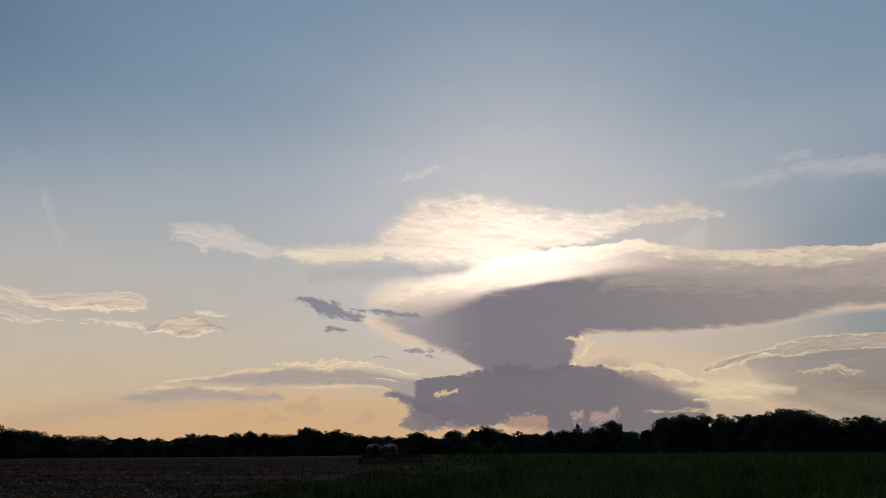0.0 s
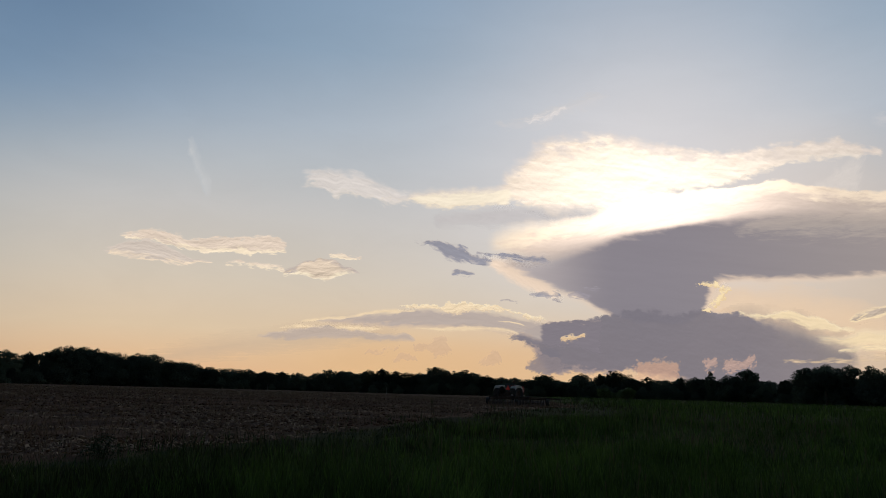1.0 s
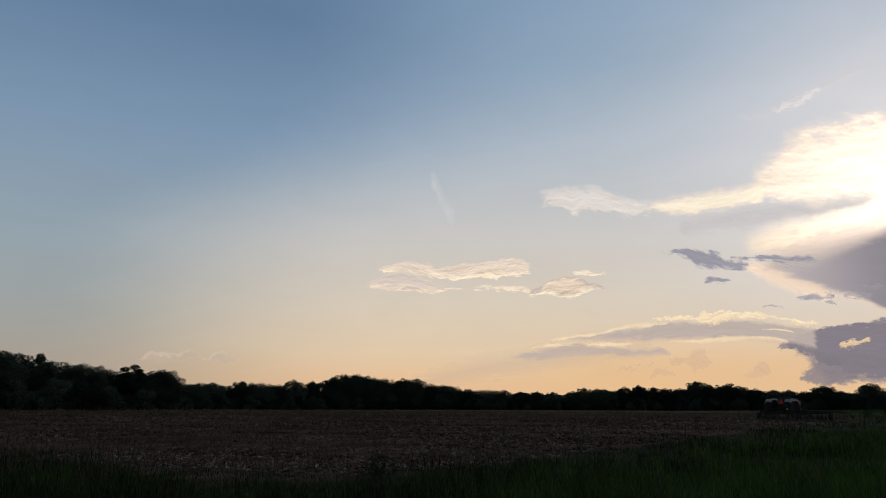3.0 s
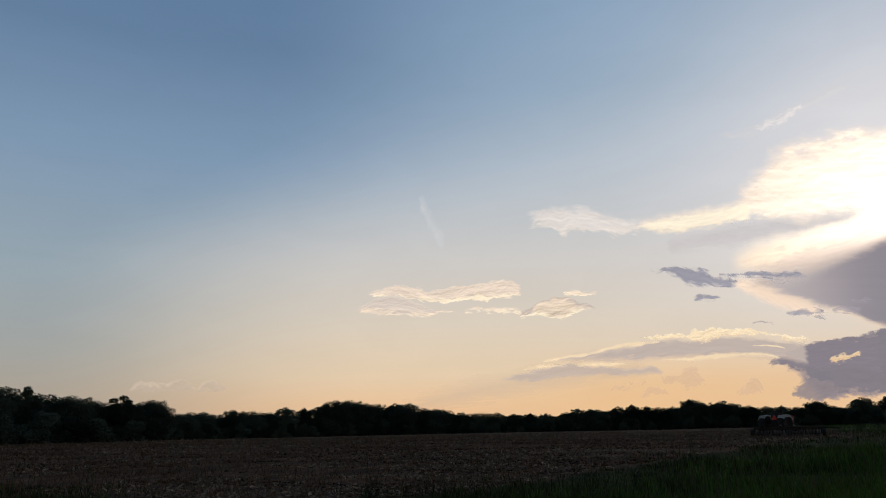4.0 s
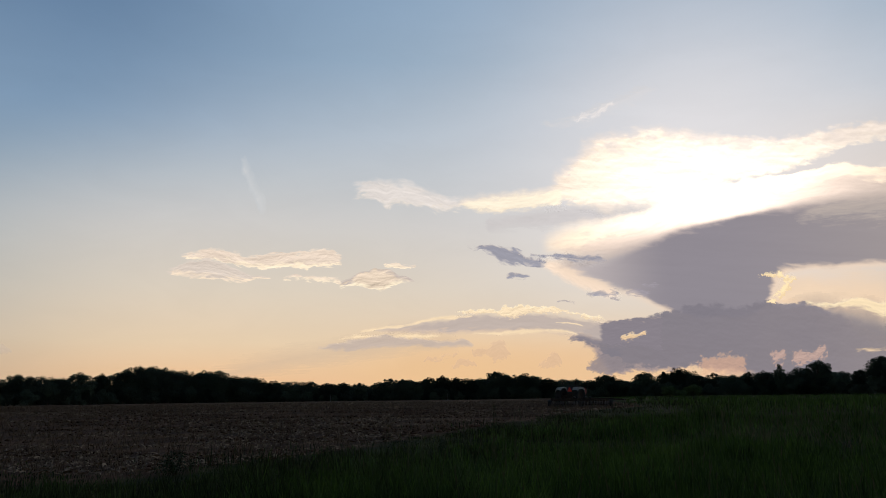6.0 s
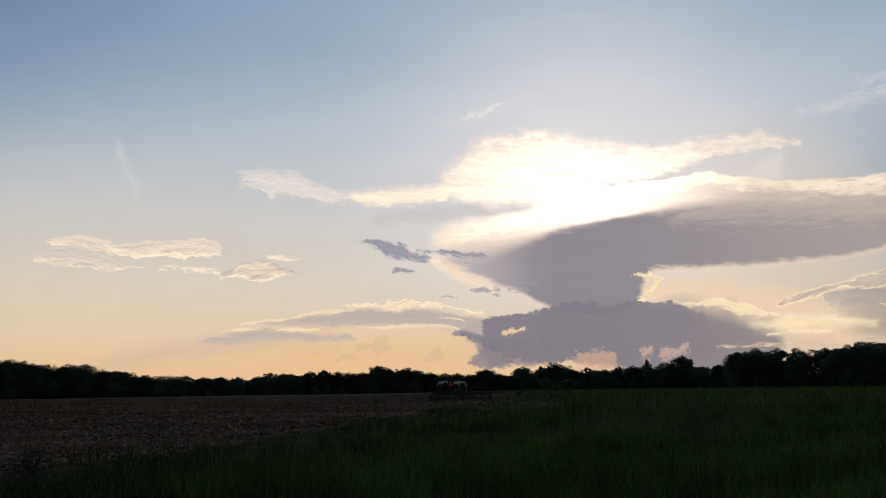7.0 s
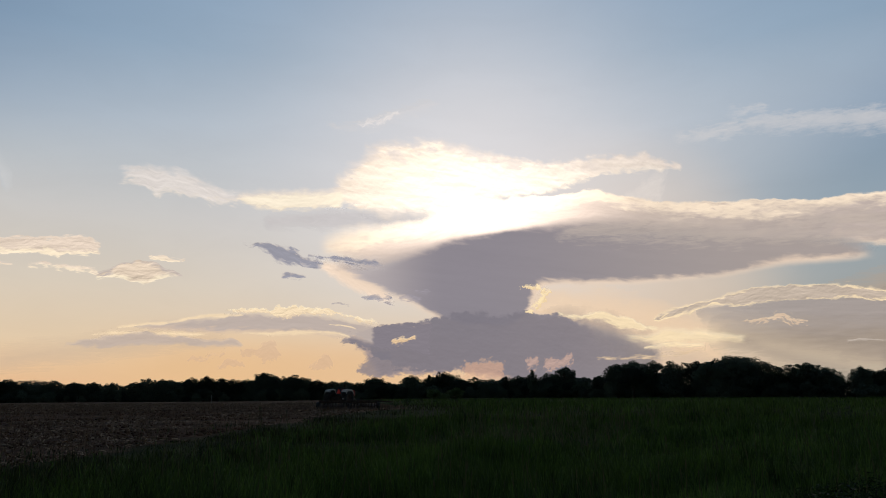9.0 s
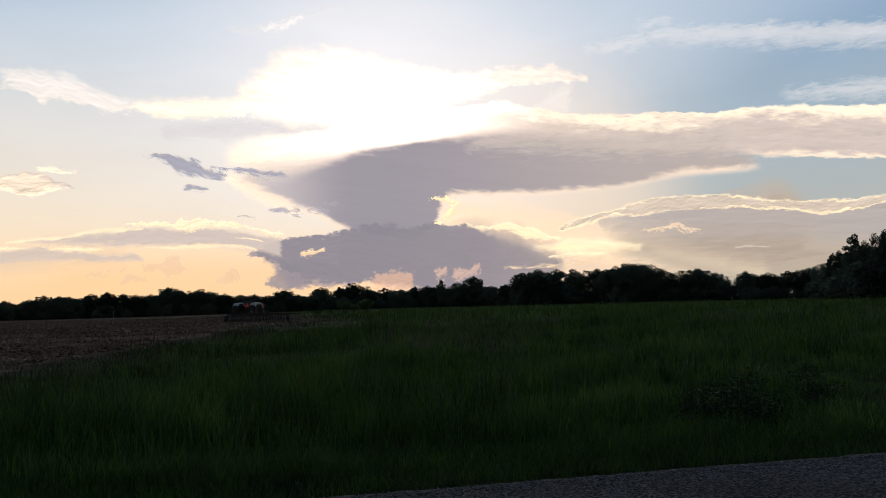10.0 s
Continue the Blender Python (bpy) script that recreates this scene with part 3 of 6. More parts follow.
PLUME = [(6.65, 11.1, 11.02), (4.42, 12.2, 10.45), (2.68, 12.6, 10.2), (0.93, 12.86, 10.03), (-1.72, 13.11, 10.7), (-3.5, 14.11, 11.11), (-6.18, 14.82, 11.44), (-8.83, 14.98, 11.72), (-12.33, 15.02, 12.01), (-14.93, 15.32, 11.92), (-16.8, 14.77, 11.82), (-18.64, 14.2, 11.59), (-20.66, 13.9, 11.35), (-24.59, 13.64, 10.9), (-26.49, 13.58, 10.67), (-28.32, 13.36, 10.48), (-29.92, 13.22, 10.41), (-31.85, 13.28, 10.3), (-33.72, 13.33, 9.88), (-36.74, 13.05, 9.58), (-39.0, 12.76, 9.12), (-41.01, 12.42, 8.93), (-46.01, 12.07, 7.93)]
FRILL = [(6.46, 9.83, 9.75), (5.25, 10.14, 9.04), (3.97, 9.77, 8.25), (3.53, 9.47, 7.98), (1.81, 8.32, 7.32), (1.38, 8.02, 7.16), (0.43, 7.37, 7.19)]
BRIGHT = [(5.83, 14.96, 14.18), (4.01, 16.98, 14.34), (2.47, 18.73, 14.06), (1.37, 18.89, 13.5), (0.05, 18.98, 13.42), (-1.72, 19.08, 13.79), (-3.14, 19.23, 13.15), (-4.94, 18.94, 12.98), (-6.72, 18.38, 14.63), (-9.27, 17.89, 14.96), (-10.26, 17.67, 15.11), (-11.47, 17.53, 15.28), (-12.45, 17.42, 15.56), (-13.67, 17.41, 15.91), (-15.84, 17.42, 16.38), (-17.18, 17.44, 16.44), (-19.28, 17.45, 16.34), (-20.7, 17.05, 16.37), (-21.84, 16.57, 16.48)]
TAIL = [(12.97, 14.75, 14.42), (11.29, 15.0, 14.08), (10.91, 15.06, 14.05), (9.61, 15.12, 13.94), (8.78, 15.15, 13.97), (7.47, 15.22, 14.01), (6.63, 15.26, 14.08), (5.31, 15.43, 14.19), (4.24, 15.57, 14.29)]
HOOK = [(20.94, 15.37, 15.25), (20.17, 15.84, 15.16), (19.07, 16.1, 14.84), (18.59, 16.13, 14.46), (18.22, 16.15, 14.17), (17.9, 16.16, 14.56), (17.42, 16.11, 14.67), (16.3, 15.97, 14.55), (15.82, 15.81, 14.5), (15.07, 15.57, 14.36), (13.78, 15.03, 14.13), (12.15, 14.79, 14.13)]
LINK = [(-17.06, 14.33, 14.25), (-18.28, 15.06, 14.21), (-18.64, 15.33, 14.2), (-19.38, 15.88, 14.26), (-19.88, 16.01, 14.31), (-20.7, 16.23, 16.07)]
BANK = [(19.27, 5.05, 4.97), (17.56, 5.31, 4.81), (15.64, 5.6, 4.76), (15.05, 5.64, 4.75), (14.16, 5.69, 4.76), (11.71, 5.98, 4.78), (10.8, 6.16, 4.77), (9.17, 5.98, 4.75), (7.95, 6.09, 4.83), (7.23, 6.06, 4.87), (5.95, 6.0, 4.75), (5.27, 5.86, 4.68), (3.75, 5.54, 4.37), (2.89, 5.37, 4.15), (1.9, 5.25, 3.9)]
CREST = [(12.95, 6.4, 6.36), (12.03, 6.37, 6.21), (11.63, 6.48, 6.15), (11.19, 6.59, 6.12), (10.36, 6.56, 6.07), (9.76, 6.33, 6.01), (9.12, 6.72, 5.9), (7.95, 6.74, 6.05), (7.1, 6.63, 6.22), (5.95, 6.49, 6.08), (5.14, 6.25, 6.02), (4.38, 6.16, 5.97), (3.98, 6.11, 5.9), (2.86, 5.96, 5.69), (2.11, 5.66, 5.5), (1.68, 5.56, 5.39)]
CREST2 = [(20.22, 4.82, 4.78), (18.42, 5.16, 4.97), (17.57, 5.27, 5.06), (16.71, 5.38, 5.24), (15.43, 5.68, 5.51), (14.15, 5.9, 5.65), (13.32, 5.95, 5.75), (12.89, 5.98, 5.79), (11.56, 5.98, 5.94)]
UNDER = [(11.88, 4.74, 4.7), (9.25, 4.78, 4.58), (8.86, 4.84, 4.57), (8.03, 4.95, 4.64), (6.85, 4.9, 4.74), (6.04, 4.87, 4.71), (4.86, 4.9, 4.66), (3.66, 4.53, 4.45)]
SQUIG = [(5.42, 5.37, 5.33), (4.44, 5.33, 5.25), (4.25, 5.31, 5.24), (3.67, 5.25, 5.13), (3.23, 5.07, 5.03)]
LOW = [(23.56, 3.69, 3.65), (21.85, 4.17, 3.56), (21.43, 4.24, 3.54), (19.74, 4.47, 3.59), (18.43, 4.57, 3.7), (17.61, 4.51, 3.76), (16.32, 4.4, 3.76), (15.09, 4.28, 3.75), (14.23, 4.19, 3.75), (13.42, 4.14, 3.75), (12.99, 4.11, 3.73), (12.57, 4.27, 3.71), (12.15, 4.21, 3.69), (11.53, 3.71, 3.66)]
LOWRIM = [(21.85, 4.38, 4.3), (19.71, 4.68, 4.47), (19.29, 4.65, 4.51), (18.01, 4.57, 4.45), (17.59, 4.6, 4.43), (16.74, 4.66, 4.39), (15.9, 4.63, 4.35), (14.01, 4.56, 4.51)]
PUFF = [(33.31, 10.07, 10.02), (32.56, 10.46, 10.01), (32.13, 10.58, 10.0), (31.72, 10.68, 9.96), (30.42, 10.78, 9.81), (29.57, 10.54, 9.69), (28.7, 10.33, 9.57), (27.84, 10.29, 9.51), (27.4, 10.41, 9.48), (26.54, 10.64, 9.62), (26.11, 10.66, 9.69), (25.23, 10.72, 9.73), (24.14, 10.92, 9.74), (23.04, 11.08, 9.63), (22.39, 10.99, 9.75), (21.61, 10.55, 9.9)]
PUFF2 = [(34.41, 8.87, 8.79), (33.87, 9.13, 8.77), (33.36, 9.49, 8.76), (32.76, 9.82, 8.71), (32.09, 9.94, 8.65), (31.7, 10.01, 8.62), (30.4, 9.84, 8.54), (29.56, 9.39, 8.51), (29.12, 9.25, 8.5), (28.26, 8.97, 8.59), (27.83, 8.93, 8.63), (26.8, 8.84, 8.76)]
LENS = [(21.86, 8.54, 8.28), (20.9, 8.91, 8.32), (20.48, 9.17, 8.34), (20.24, 9.32, 8.28), (19.19, 9.47, 7.98), (18.33, 9.48, 8.0), (18.06, 9.48, 8.09), (17.43, 9.17, 8.33), (17.02, 9.09, 8.52), (16.57, 9.01, 8.58), (15.85, 8.74, 8.69)]
LENS2 = [(26.02, 8.75, 8.71), (24.81, 8.91, 8.7), (24.59, 8.91, 8.7), (23.94, 8.91, 8.66), (23.07, 8.83, 8.6), (22.85, 8.81, 8.58), (21.55, 8.66, 8.45)]
LENS3 = [(18.44, 9.92, 9.88), (17.61, 10.03, 9.75), (17.41, 9.99, 9.72), (16.75, 9.87, 9.73), (16.54, 9.83, 9.74), (15.94, 9.72, 9.63)]
SHRED = [(11.9, 11.14, 11.1), (10.78, 11.38, 11.01), (9.75, 11.42, 10.38), (9.5, 11.31, 10.12), (8.9, 11.06, 9.95), (8.05, 10.78, 9.74), (7.61, 10.41, 9.7), (7.18, 10.31, 9.65), (6.76, 10.21, 9.7), (5.77, 9.88, 9.8)]
SHRED2 = [(7.06, 10.46, 10.42), (5.69, 10.39, 10.18), (5.05, 10.53, 10.11), (3.97, 10.28, 9.98), (3.11, 10.16, 9.9), (2.67, 10.17, 9.86), (2.02, 10.2, 9.8), (1.29, 9.82, 9.73)]
SHRED3 = [(9.13, 8.82, 8.78), (8.22, 9.21, 8.66), (8.0, 9.19, 8.63), (7.59, 9.14, 8.78), (7.16, 9.02, 8.93)]
SCRAP1 = [(3.01, 7.42, 7.38), (1.81, 7.63, 7.25), (0.94, 7.49, 7.18), (0.64, 7.28, 7.15)]
SCRAP2 = [(0.17, 7.45, 7.28), (-0.57, 7.57, 7.17), (-0.78, 7.52, 7.14), (-1.74, 7.3, 7.21)]
SCRAP3 = [(5.31, 6.82, 6.78), (4.59, 6.91, 6.75), (4.46, 6.88, 6.74), (3.86, 6.74, 6.7)]
SCRAP4 = [(-1.0, 7.95, 7.91), (-1.66, 8.03, 7.82), (-1.74, 8.02, 7.81), (-2.39, 7.94, 7.85)]
SCRAP5 = [(1.38, 7.07, 7.03), (0.95, 7.11, 6.96), (0.86, 7.09, 6.94), (0.43, 6.98, 6.94)]
LBANK = [(-21.93, 5.94, 5.73), (-24.81, 6.17, 5.09), (-25.57, 6.2, 4.92), (-27.62, 6.29, 4.75), (-29.49, 6.32, 4.59), (-30.72, 6.34, 4.58), (-33.24, 6.33, 4.57), (-35.14, 6.29, 4.34), (-36.9, 6.18, 4.13), (-38.6, 6.11, 3.9), (-40.68, 6.07, 3.62), (-45.68, 5.97, 3.42)]
LAYER = [(-18.77, 5.53, 5.32), (-20.7, 6.38, 5.68), (-21.51, 6.52, 5.83), (-22.79, 6.74, 6.4), (-24.82, 7.18, 6.21), (-25.68, 7.36, 6.3), (-26.83, 7.39, 6.42), (-29.58, 7.41, 6.45), (-32.23, 7.26, 6.39), (-33.19, 7.03, 6.16), (-35.13, 6.58, 6.09), (-36.86, 6.55, 5.49), (-38.28, 6.52, 5.62), (-40.82, 6.4, 5.99), (-45.82, 6.3, 5.89)]
LSPOT = [(-24.9, 5.08, 5.04), (-25.9, 5.31, 5.0), (-26.6, 5.4, 5.12), (-27.2, 5.54, 5.28), (-27.5, 5.6, 5.24), (-27.75, 5.47, 5.08), (-28.1, 5.24, 4.93), (-28.5, 5.03, 4.82), (-29.14, 4.86, 4.77)]
SLIVER = [(-31.3, 3.63, 3.6), (-31.9, 3.7, 3.6), (-32.6, 3.69, 3.58), (-33.2, 3.6, 3.5), (-33.7, 3.52, 3.5)]
GOLD1 = [(-11.91, 6.09, 6.04), (-13.58, 5.99, 5.69), (-14.83, 6.07, 5.55), (-15.21, 6.0, 5.51), (-16.45, 5.76, 4.96), (-17.65, 5.54, 4.76), (-18.0, 5.35, 4.7), (-18.62, 5.01, 4.74), (-19.28, 4.86, 4.78)]
GOLD2 = [(-16.56, 4.22, 4.18), (-18.37, 4.28, 3.86), (-19.13, 4.48, 3.72), (-19.98, 4.71, 3.74), (-21.47, 4.58, 3.76), (-21.91, 4.55, 3.77), (-23.8, 4.38, 3.83), (-25.42, 4.15, 3.88)]
GOLD3 = [(-18.11, 3.39, 3.35), (-19.91, 3.7, 3.46), (-20.28, 3.69, 3.48), (-21.46, 3.68, 3.5), (-22.41, 3.64, 3.52)]
GOLD4 = [(-14.56, 2.75, 2.67), (-17.08, 2.81, 2.65), (-19.08, 3.03, 2.85), (-19.85, 3.12, 2.93), (-21.04, 3.25, 3.08), (-22.39, 3.33, 3.25)]
CUM = [(50.14, 3.09, 3.01), (49.45, 3.62, 3.02), (48.95, 3.7, 3.03), (48.42, 3.52, 3.03), (47.9, 3.6, 3.04), (47.21, 3.73, 3.04), (46.7, 3.85, 3.05), (46.14, 3.59, 3.05), (45.63, 3.13, 3.06)]
CUM2 = [(45.74, 3.09, 3.02), (45.07, 3.79, 3.02), (44.65, 3.83, 3.02), (44.53, 3.84, 3.02), (44.14, 3.49, 3.03), (43.55, 3.11, 3.03)]
TOWER = [(11.89, 3.14, 3.1), (10.98, 3.32, 2.94), (10.8, 3.39, 2.91), (10.35, 3.59, 2.66), (10.12, 3.99, 2.54), (10.01, 4.04, 2.48), (9.61, 4.22, 2.63), (9.31, 3.97, 2.75), (9.14, 3.43, 2.83), (8.68, 3.09, 3.05)]
HEAD = [(13.42, 2.19, 2.15), (12.66, 2.62, 2.1), (12.27, 2.63, 2.08), (11.83, 2.64, 2.13), (11.37, 2.27, 2.19)]
SLIP = [(14.21, 2.9, 2.86), (13.45, 3.13, 2.94), (13.26, 3.15, 2.96), (12.75, 3.2, 3.08)]
SLIP2 = [(15.43, 2.64, 2.6), (14.71, 2.83, 2.62), (14.52, 2.81, 2.62), (13.81, 2.73, 2.65)]
GHOST = [(6.85, 2.2, 2.12), (6.21, 2.78, 2.02), (5.89, 2.94, 1.98), (5.6, 3.08, 2.02), (5.32, 2.67, 2.06), (5.02, 2.19, 2.11)]
SKIRT = [(3.4, 1.98, 1.92), (2.7, 2.2, 1.66), (2.2, 2.9, 1.5), (1.6, 3.3, 1.5), (0.9, 3.4, 1.62), (0.3, 3.3, 1.75)]
TUFT = [(3.61, 20.26, 20.22), (2.8, 20.69, 20.29), (2.49, 20.72, 20.32), (1.81, 20.79, 20.46), (1.36, 21.0, 20.55), (0.91, 21.22, 20.77), (0.68, 21.29, 20.89), (-0.0, 21.51, 21.39)]
SPOT = [(0.7, 4.05, 3.96), (0.31, 4.38, 3.96), (0.01, 4.44, 3.96), (-0.55, 4.54, 4.11), (-0.84, 4.58, 4.2), (-1.19, 4.62, 4.25), (-1.36, 4.36, 4.28)]

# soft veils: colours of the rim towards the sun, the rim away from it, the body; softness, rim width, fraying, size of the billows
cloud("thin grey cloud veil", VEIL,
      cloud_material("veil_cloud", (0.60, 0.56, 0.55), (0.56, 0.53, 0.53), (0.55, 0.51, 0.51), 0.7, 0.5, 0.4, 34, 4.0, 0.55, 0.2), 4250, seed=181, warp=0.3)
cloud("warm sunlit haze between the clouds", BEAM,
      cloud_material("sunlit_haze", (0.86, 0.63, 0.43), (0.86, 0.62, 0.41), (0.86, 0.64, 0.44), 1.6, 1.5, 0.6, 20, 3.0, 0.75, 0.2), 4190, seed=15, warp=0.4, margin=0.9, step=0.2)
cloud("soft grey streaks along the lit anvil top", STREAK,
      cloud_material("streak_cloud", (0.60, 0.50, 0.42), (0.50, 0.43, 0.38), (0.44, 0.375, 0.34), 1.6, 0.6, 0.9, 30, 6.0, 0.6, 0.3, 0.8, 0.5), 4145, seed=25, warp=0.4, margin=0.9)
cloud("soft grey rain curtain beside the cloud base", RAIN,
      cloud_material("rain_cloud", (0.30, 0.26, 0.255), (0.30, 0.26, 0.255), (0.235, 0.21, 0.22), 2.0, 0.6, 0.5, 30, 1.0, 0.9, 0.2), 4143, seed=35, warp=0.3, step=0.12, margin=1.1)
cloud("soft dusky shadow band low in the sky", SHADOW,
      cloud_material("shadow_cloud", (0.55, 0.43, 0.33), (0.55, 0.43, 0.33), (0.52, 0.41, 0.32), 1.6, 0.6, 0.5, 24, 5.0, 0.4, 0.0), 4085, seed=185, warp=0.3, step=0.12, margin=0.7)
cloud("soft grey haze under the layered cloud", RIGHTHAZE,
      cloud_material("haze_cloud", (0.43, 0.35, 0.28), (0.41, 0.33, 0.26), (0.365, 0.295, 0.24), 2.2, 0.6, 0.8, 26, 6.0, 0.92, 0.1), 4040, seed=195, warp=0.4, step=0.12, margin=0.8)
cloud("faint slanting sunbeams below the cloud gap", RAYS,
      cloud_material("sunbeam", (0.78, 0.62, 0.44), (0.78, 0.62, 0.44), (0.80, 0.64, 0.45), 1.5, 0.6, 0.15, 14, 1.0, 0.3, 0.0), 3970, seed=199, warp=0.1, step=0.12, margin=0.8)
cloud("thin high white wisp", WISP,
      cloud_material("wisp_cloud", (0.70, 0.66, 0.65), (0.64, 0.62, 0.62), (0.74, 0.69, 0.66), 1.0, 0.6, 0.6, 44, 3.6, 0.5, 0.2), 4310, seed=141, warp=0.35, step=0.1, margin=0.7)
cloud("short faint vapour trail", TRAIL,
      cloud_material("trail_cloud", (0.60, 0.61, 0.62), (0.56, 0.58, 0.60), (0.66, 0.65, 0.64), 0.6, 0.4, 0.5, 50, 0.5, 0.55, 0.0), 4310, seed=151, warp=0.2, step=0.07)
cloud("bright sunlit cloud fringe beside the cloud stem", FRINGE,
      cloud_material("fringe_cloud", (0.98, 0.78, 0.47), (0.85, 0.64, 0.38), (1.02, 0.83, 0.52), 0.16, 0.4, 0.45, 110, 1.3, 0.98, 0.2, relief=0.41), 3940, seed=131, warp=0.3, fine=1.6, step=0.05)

# the storm cloud: anvil, base and the pink gaps beneath it
anvil = band("broad lavender-grey anvil storm cloud with pale fringe", ANVIL,
             vapour("anvil_cloud", lin(141, 135, 143), lin(174, 161, 158), lin(232, 208, 186), (0.45, 0.4), 0.02, 0.7, 3.0, 0.02, 0.012, 1.0, lin(167, 156, 152), 0.3, 0.0, 0.3, lin(184, 174, 174)), 4160,
             ([(5, 0.9), (1.5, 1.4), (-1, 0.9), (-3, 0.4), (-5.5, 0.2), (-11, 0.25), (-15, 0.6), (-20, 1.0), (-30, 1.0)], [(4, 1.0), (1, 0.7), (-1.5, 0.4), (-4, 0.2), (-9.4, 0.12), (-11, 0.25), (-25, 0.3), (-34, 0.35)]), 21, 0.12, 0.03, None, False)
base = band("blue-grey rain cloud base above the wood", BASE,
            vapour("base_cloud", lin(127, 122, 131), lin(136, 130, 138), lin(162, 146, 145), (0.25, 0.4), 0.13, 1.2, 1.5, 0.025, 0.045, 0.97, lin(156, 144, 142), 0.1), 4130,
            ([(3, 0.3), (1, 0.3), (-2, 0.15), (-5, 0.22), (-9.5, 0.12), (-12.5, 0.08), (-14, 0.6), (-16, 1.5)], [(3, 0.3), (1, 0.18), (-4, 0.18), (-6, 0.3), (-10, 0.6), (-18, 1.2)]), 31, 0.1, 0.14, None, False)
band("", SKIRT, vapour("skirt_cloud", lin(142, 132, 136), None, None, (0.1, 0.1), 0.12, 1.8, 1.4, 0.04, 0.08, 0.9), 4128, (0.2, 0.14), 37, 0.1, 0.15, base)
band("", ARM, vapour("base_arm_cloud", lin(134, 127, 135), lin(158, 145, 145), None, (0.1, 0.12), 0.1, 2.0, 2.4, 0.03, 0.06), 4120, (0.1, 0.14), 33, 0.07, 0.1, base)
# the glow through the base's gaps is painted on sheets in front of it
pink = vapour("gap_glow", lin(226, 178, 146), lin(238, 196, 162), None, (0.12, 0.1), 0.12, 2.0, 1.0, 0.03, 0.12, 0.52)
ember = band("dim pink glow in the gaps under the rain base, with lit rags", PINK, pink, 3950, (0.18, 0.3), 125, 0.05, 0.1)
ragged_pink = vapour("rag_cloud", lin(222, 182, 162), None, None, (0.1, 0.1), 0.2, 2.0, 1.2, 0.05, 0.3, 0.5)
band("", PINK2, ragged_pink, 3945, (0.1, 0.14), 127, 0.04, 0.1, ember)
band("", PINK3, ragged_pink, 3945, (0.1, 0.14), 129, 0.04, 0.12, ember)

# the blazing cloud before the sun, its hooked tail and the cream plume along the anvil's top
plume = band("glowing cream cloud rim along the anvil top", PLUME,
             vapour("glowing_cloud", lin(228, 207, 190), lin(250, 229, 204), lin(240, 217, 194), (1.1, 0.3), 0.08, 1.1, 3.4, 0.07, 0.1, 1.0, lin(190, 175, 168), 1.3, 1.4, 0.25), 4220,
             ([(6, 0.8), (2, 0.6), (-3, 0.3), (-12, 0.1), (-40, 0.1)], [(6, 0.6), (-5, 0.5), (-30, 0.35), (-36, 0.12), (-43, 0.12)]), 11, 0.12, 0.1)
band("", FRILL, vapour("frill_cloud", lin(246, 222, 200), None, None, (0.3, 0.2), 0.08, 1.4, 2.0, 0.04, 0.1, 1.0), 4190, (0.4, 0.3), 13, 0.08, 0.05, plume)
blaze = band("brilliant white sunlit cloud streak with a hooked tail", BRIGHT,
             vapour("sunlit_cloud", lin(238, 221, 203), lin(228, 214, 203), lin(246, 230, 210), (0.9, 0.2), 0.15, 0.9, 2.2, 0.1, 0.16, 1.0, lin(234, 222, 212), 0.45, 0.75), 4280,
             ([(4, 0.7), (0, 0.6), (-5, 0.45), (-9, 0.25), (-22, 0.25)], [(4, 0.3), (-3, 0.5), (-12, 0.2), (-22, 0.25)]), 3, 0.12, 0.14, None, False)
band("", TAIL, vapour("tail_cloud", lin(250, 236, 212), lin(240, 224, 208), lin(250, 232, 205), (0.3, 0.2), 0.1, 1.2, 2.6, 0.05, 0.1, 0.95, None, 0.3, 0.5), 4275, (0.4, 0.22), 5, 0.1, 0.08, blaze)
band("", HOOK, vapour("hook_cloud", lin(232, 221, 213), lin(230, 220, 213), lin(244, 229, 213), (0.3, 0.25), 0.2, 1.0, 2.8, 0.12, 0.15, 0.72), 4272, (0.4, 0.25), 7, 0.1, 0.06, blaze)
band("", LINK, vapour("link_cloud", lin(232, 222, 214), None, None, (0.3, 0.2), 0.15, 1.3, 1.0, 0.05, 0.06, 0.4), 4270, (0.5, 0.5), 9, 0.1, 0.1, blaze)

# the grey bank low beside the storm cloud, with its lit crests
gold_crest = vapour("crest_cloud", lin(246, 222, 186), lin(255, 236, 200), lin(236, 210, 176), (0.12, 0.08), 0.11, 2.0, 1.5, 0.05, 0.24, 0.92)
thin_crest = vapour("thin_crest_cloud", lin(248, 222, 184), None, None, (0.1, 0.1), 0.05, 1.8, 4.0, 0.05, 0.1, 0.8)
bank = band("grey cloud bank with golden sunlit crests", BANK,
            vapour("bank_cloud", lin(188, 174, 167), lin(200, 184, 172), lin(205, 184, 168), (0.2, 0.3), 0.07, 1.3, 3.5, 0.03, 0.05, 0.93), 4070,
            ([(16, 0.2), (8, 0.12), (0, 0.2)], [(16, 0.2), (0, 0.3)]), 41, 0.08, 0.08)
band("golden curdled cloud crest", CREST, gold_crest, 4065, (0.06, 0.1), 43, 0.05, 0.1, bank)
band("thin golden cloud edge", CREST2, thin_crest, 4064, (0.12, 0.07), 45, 0.06, 0.05, bank)
band("thin golden cloud edge", UNDER, thin_crest, 4063, (0.1, 0.12), 47, 0.06, 0.07, bank)
band("thin golden cloud edge", SQUIG, thin_crest, 4062, (0.05, 0.05), 49, 0.05, 0.04, bank)
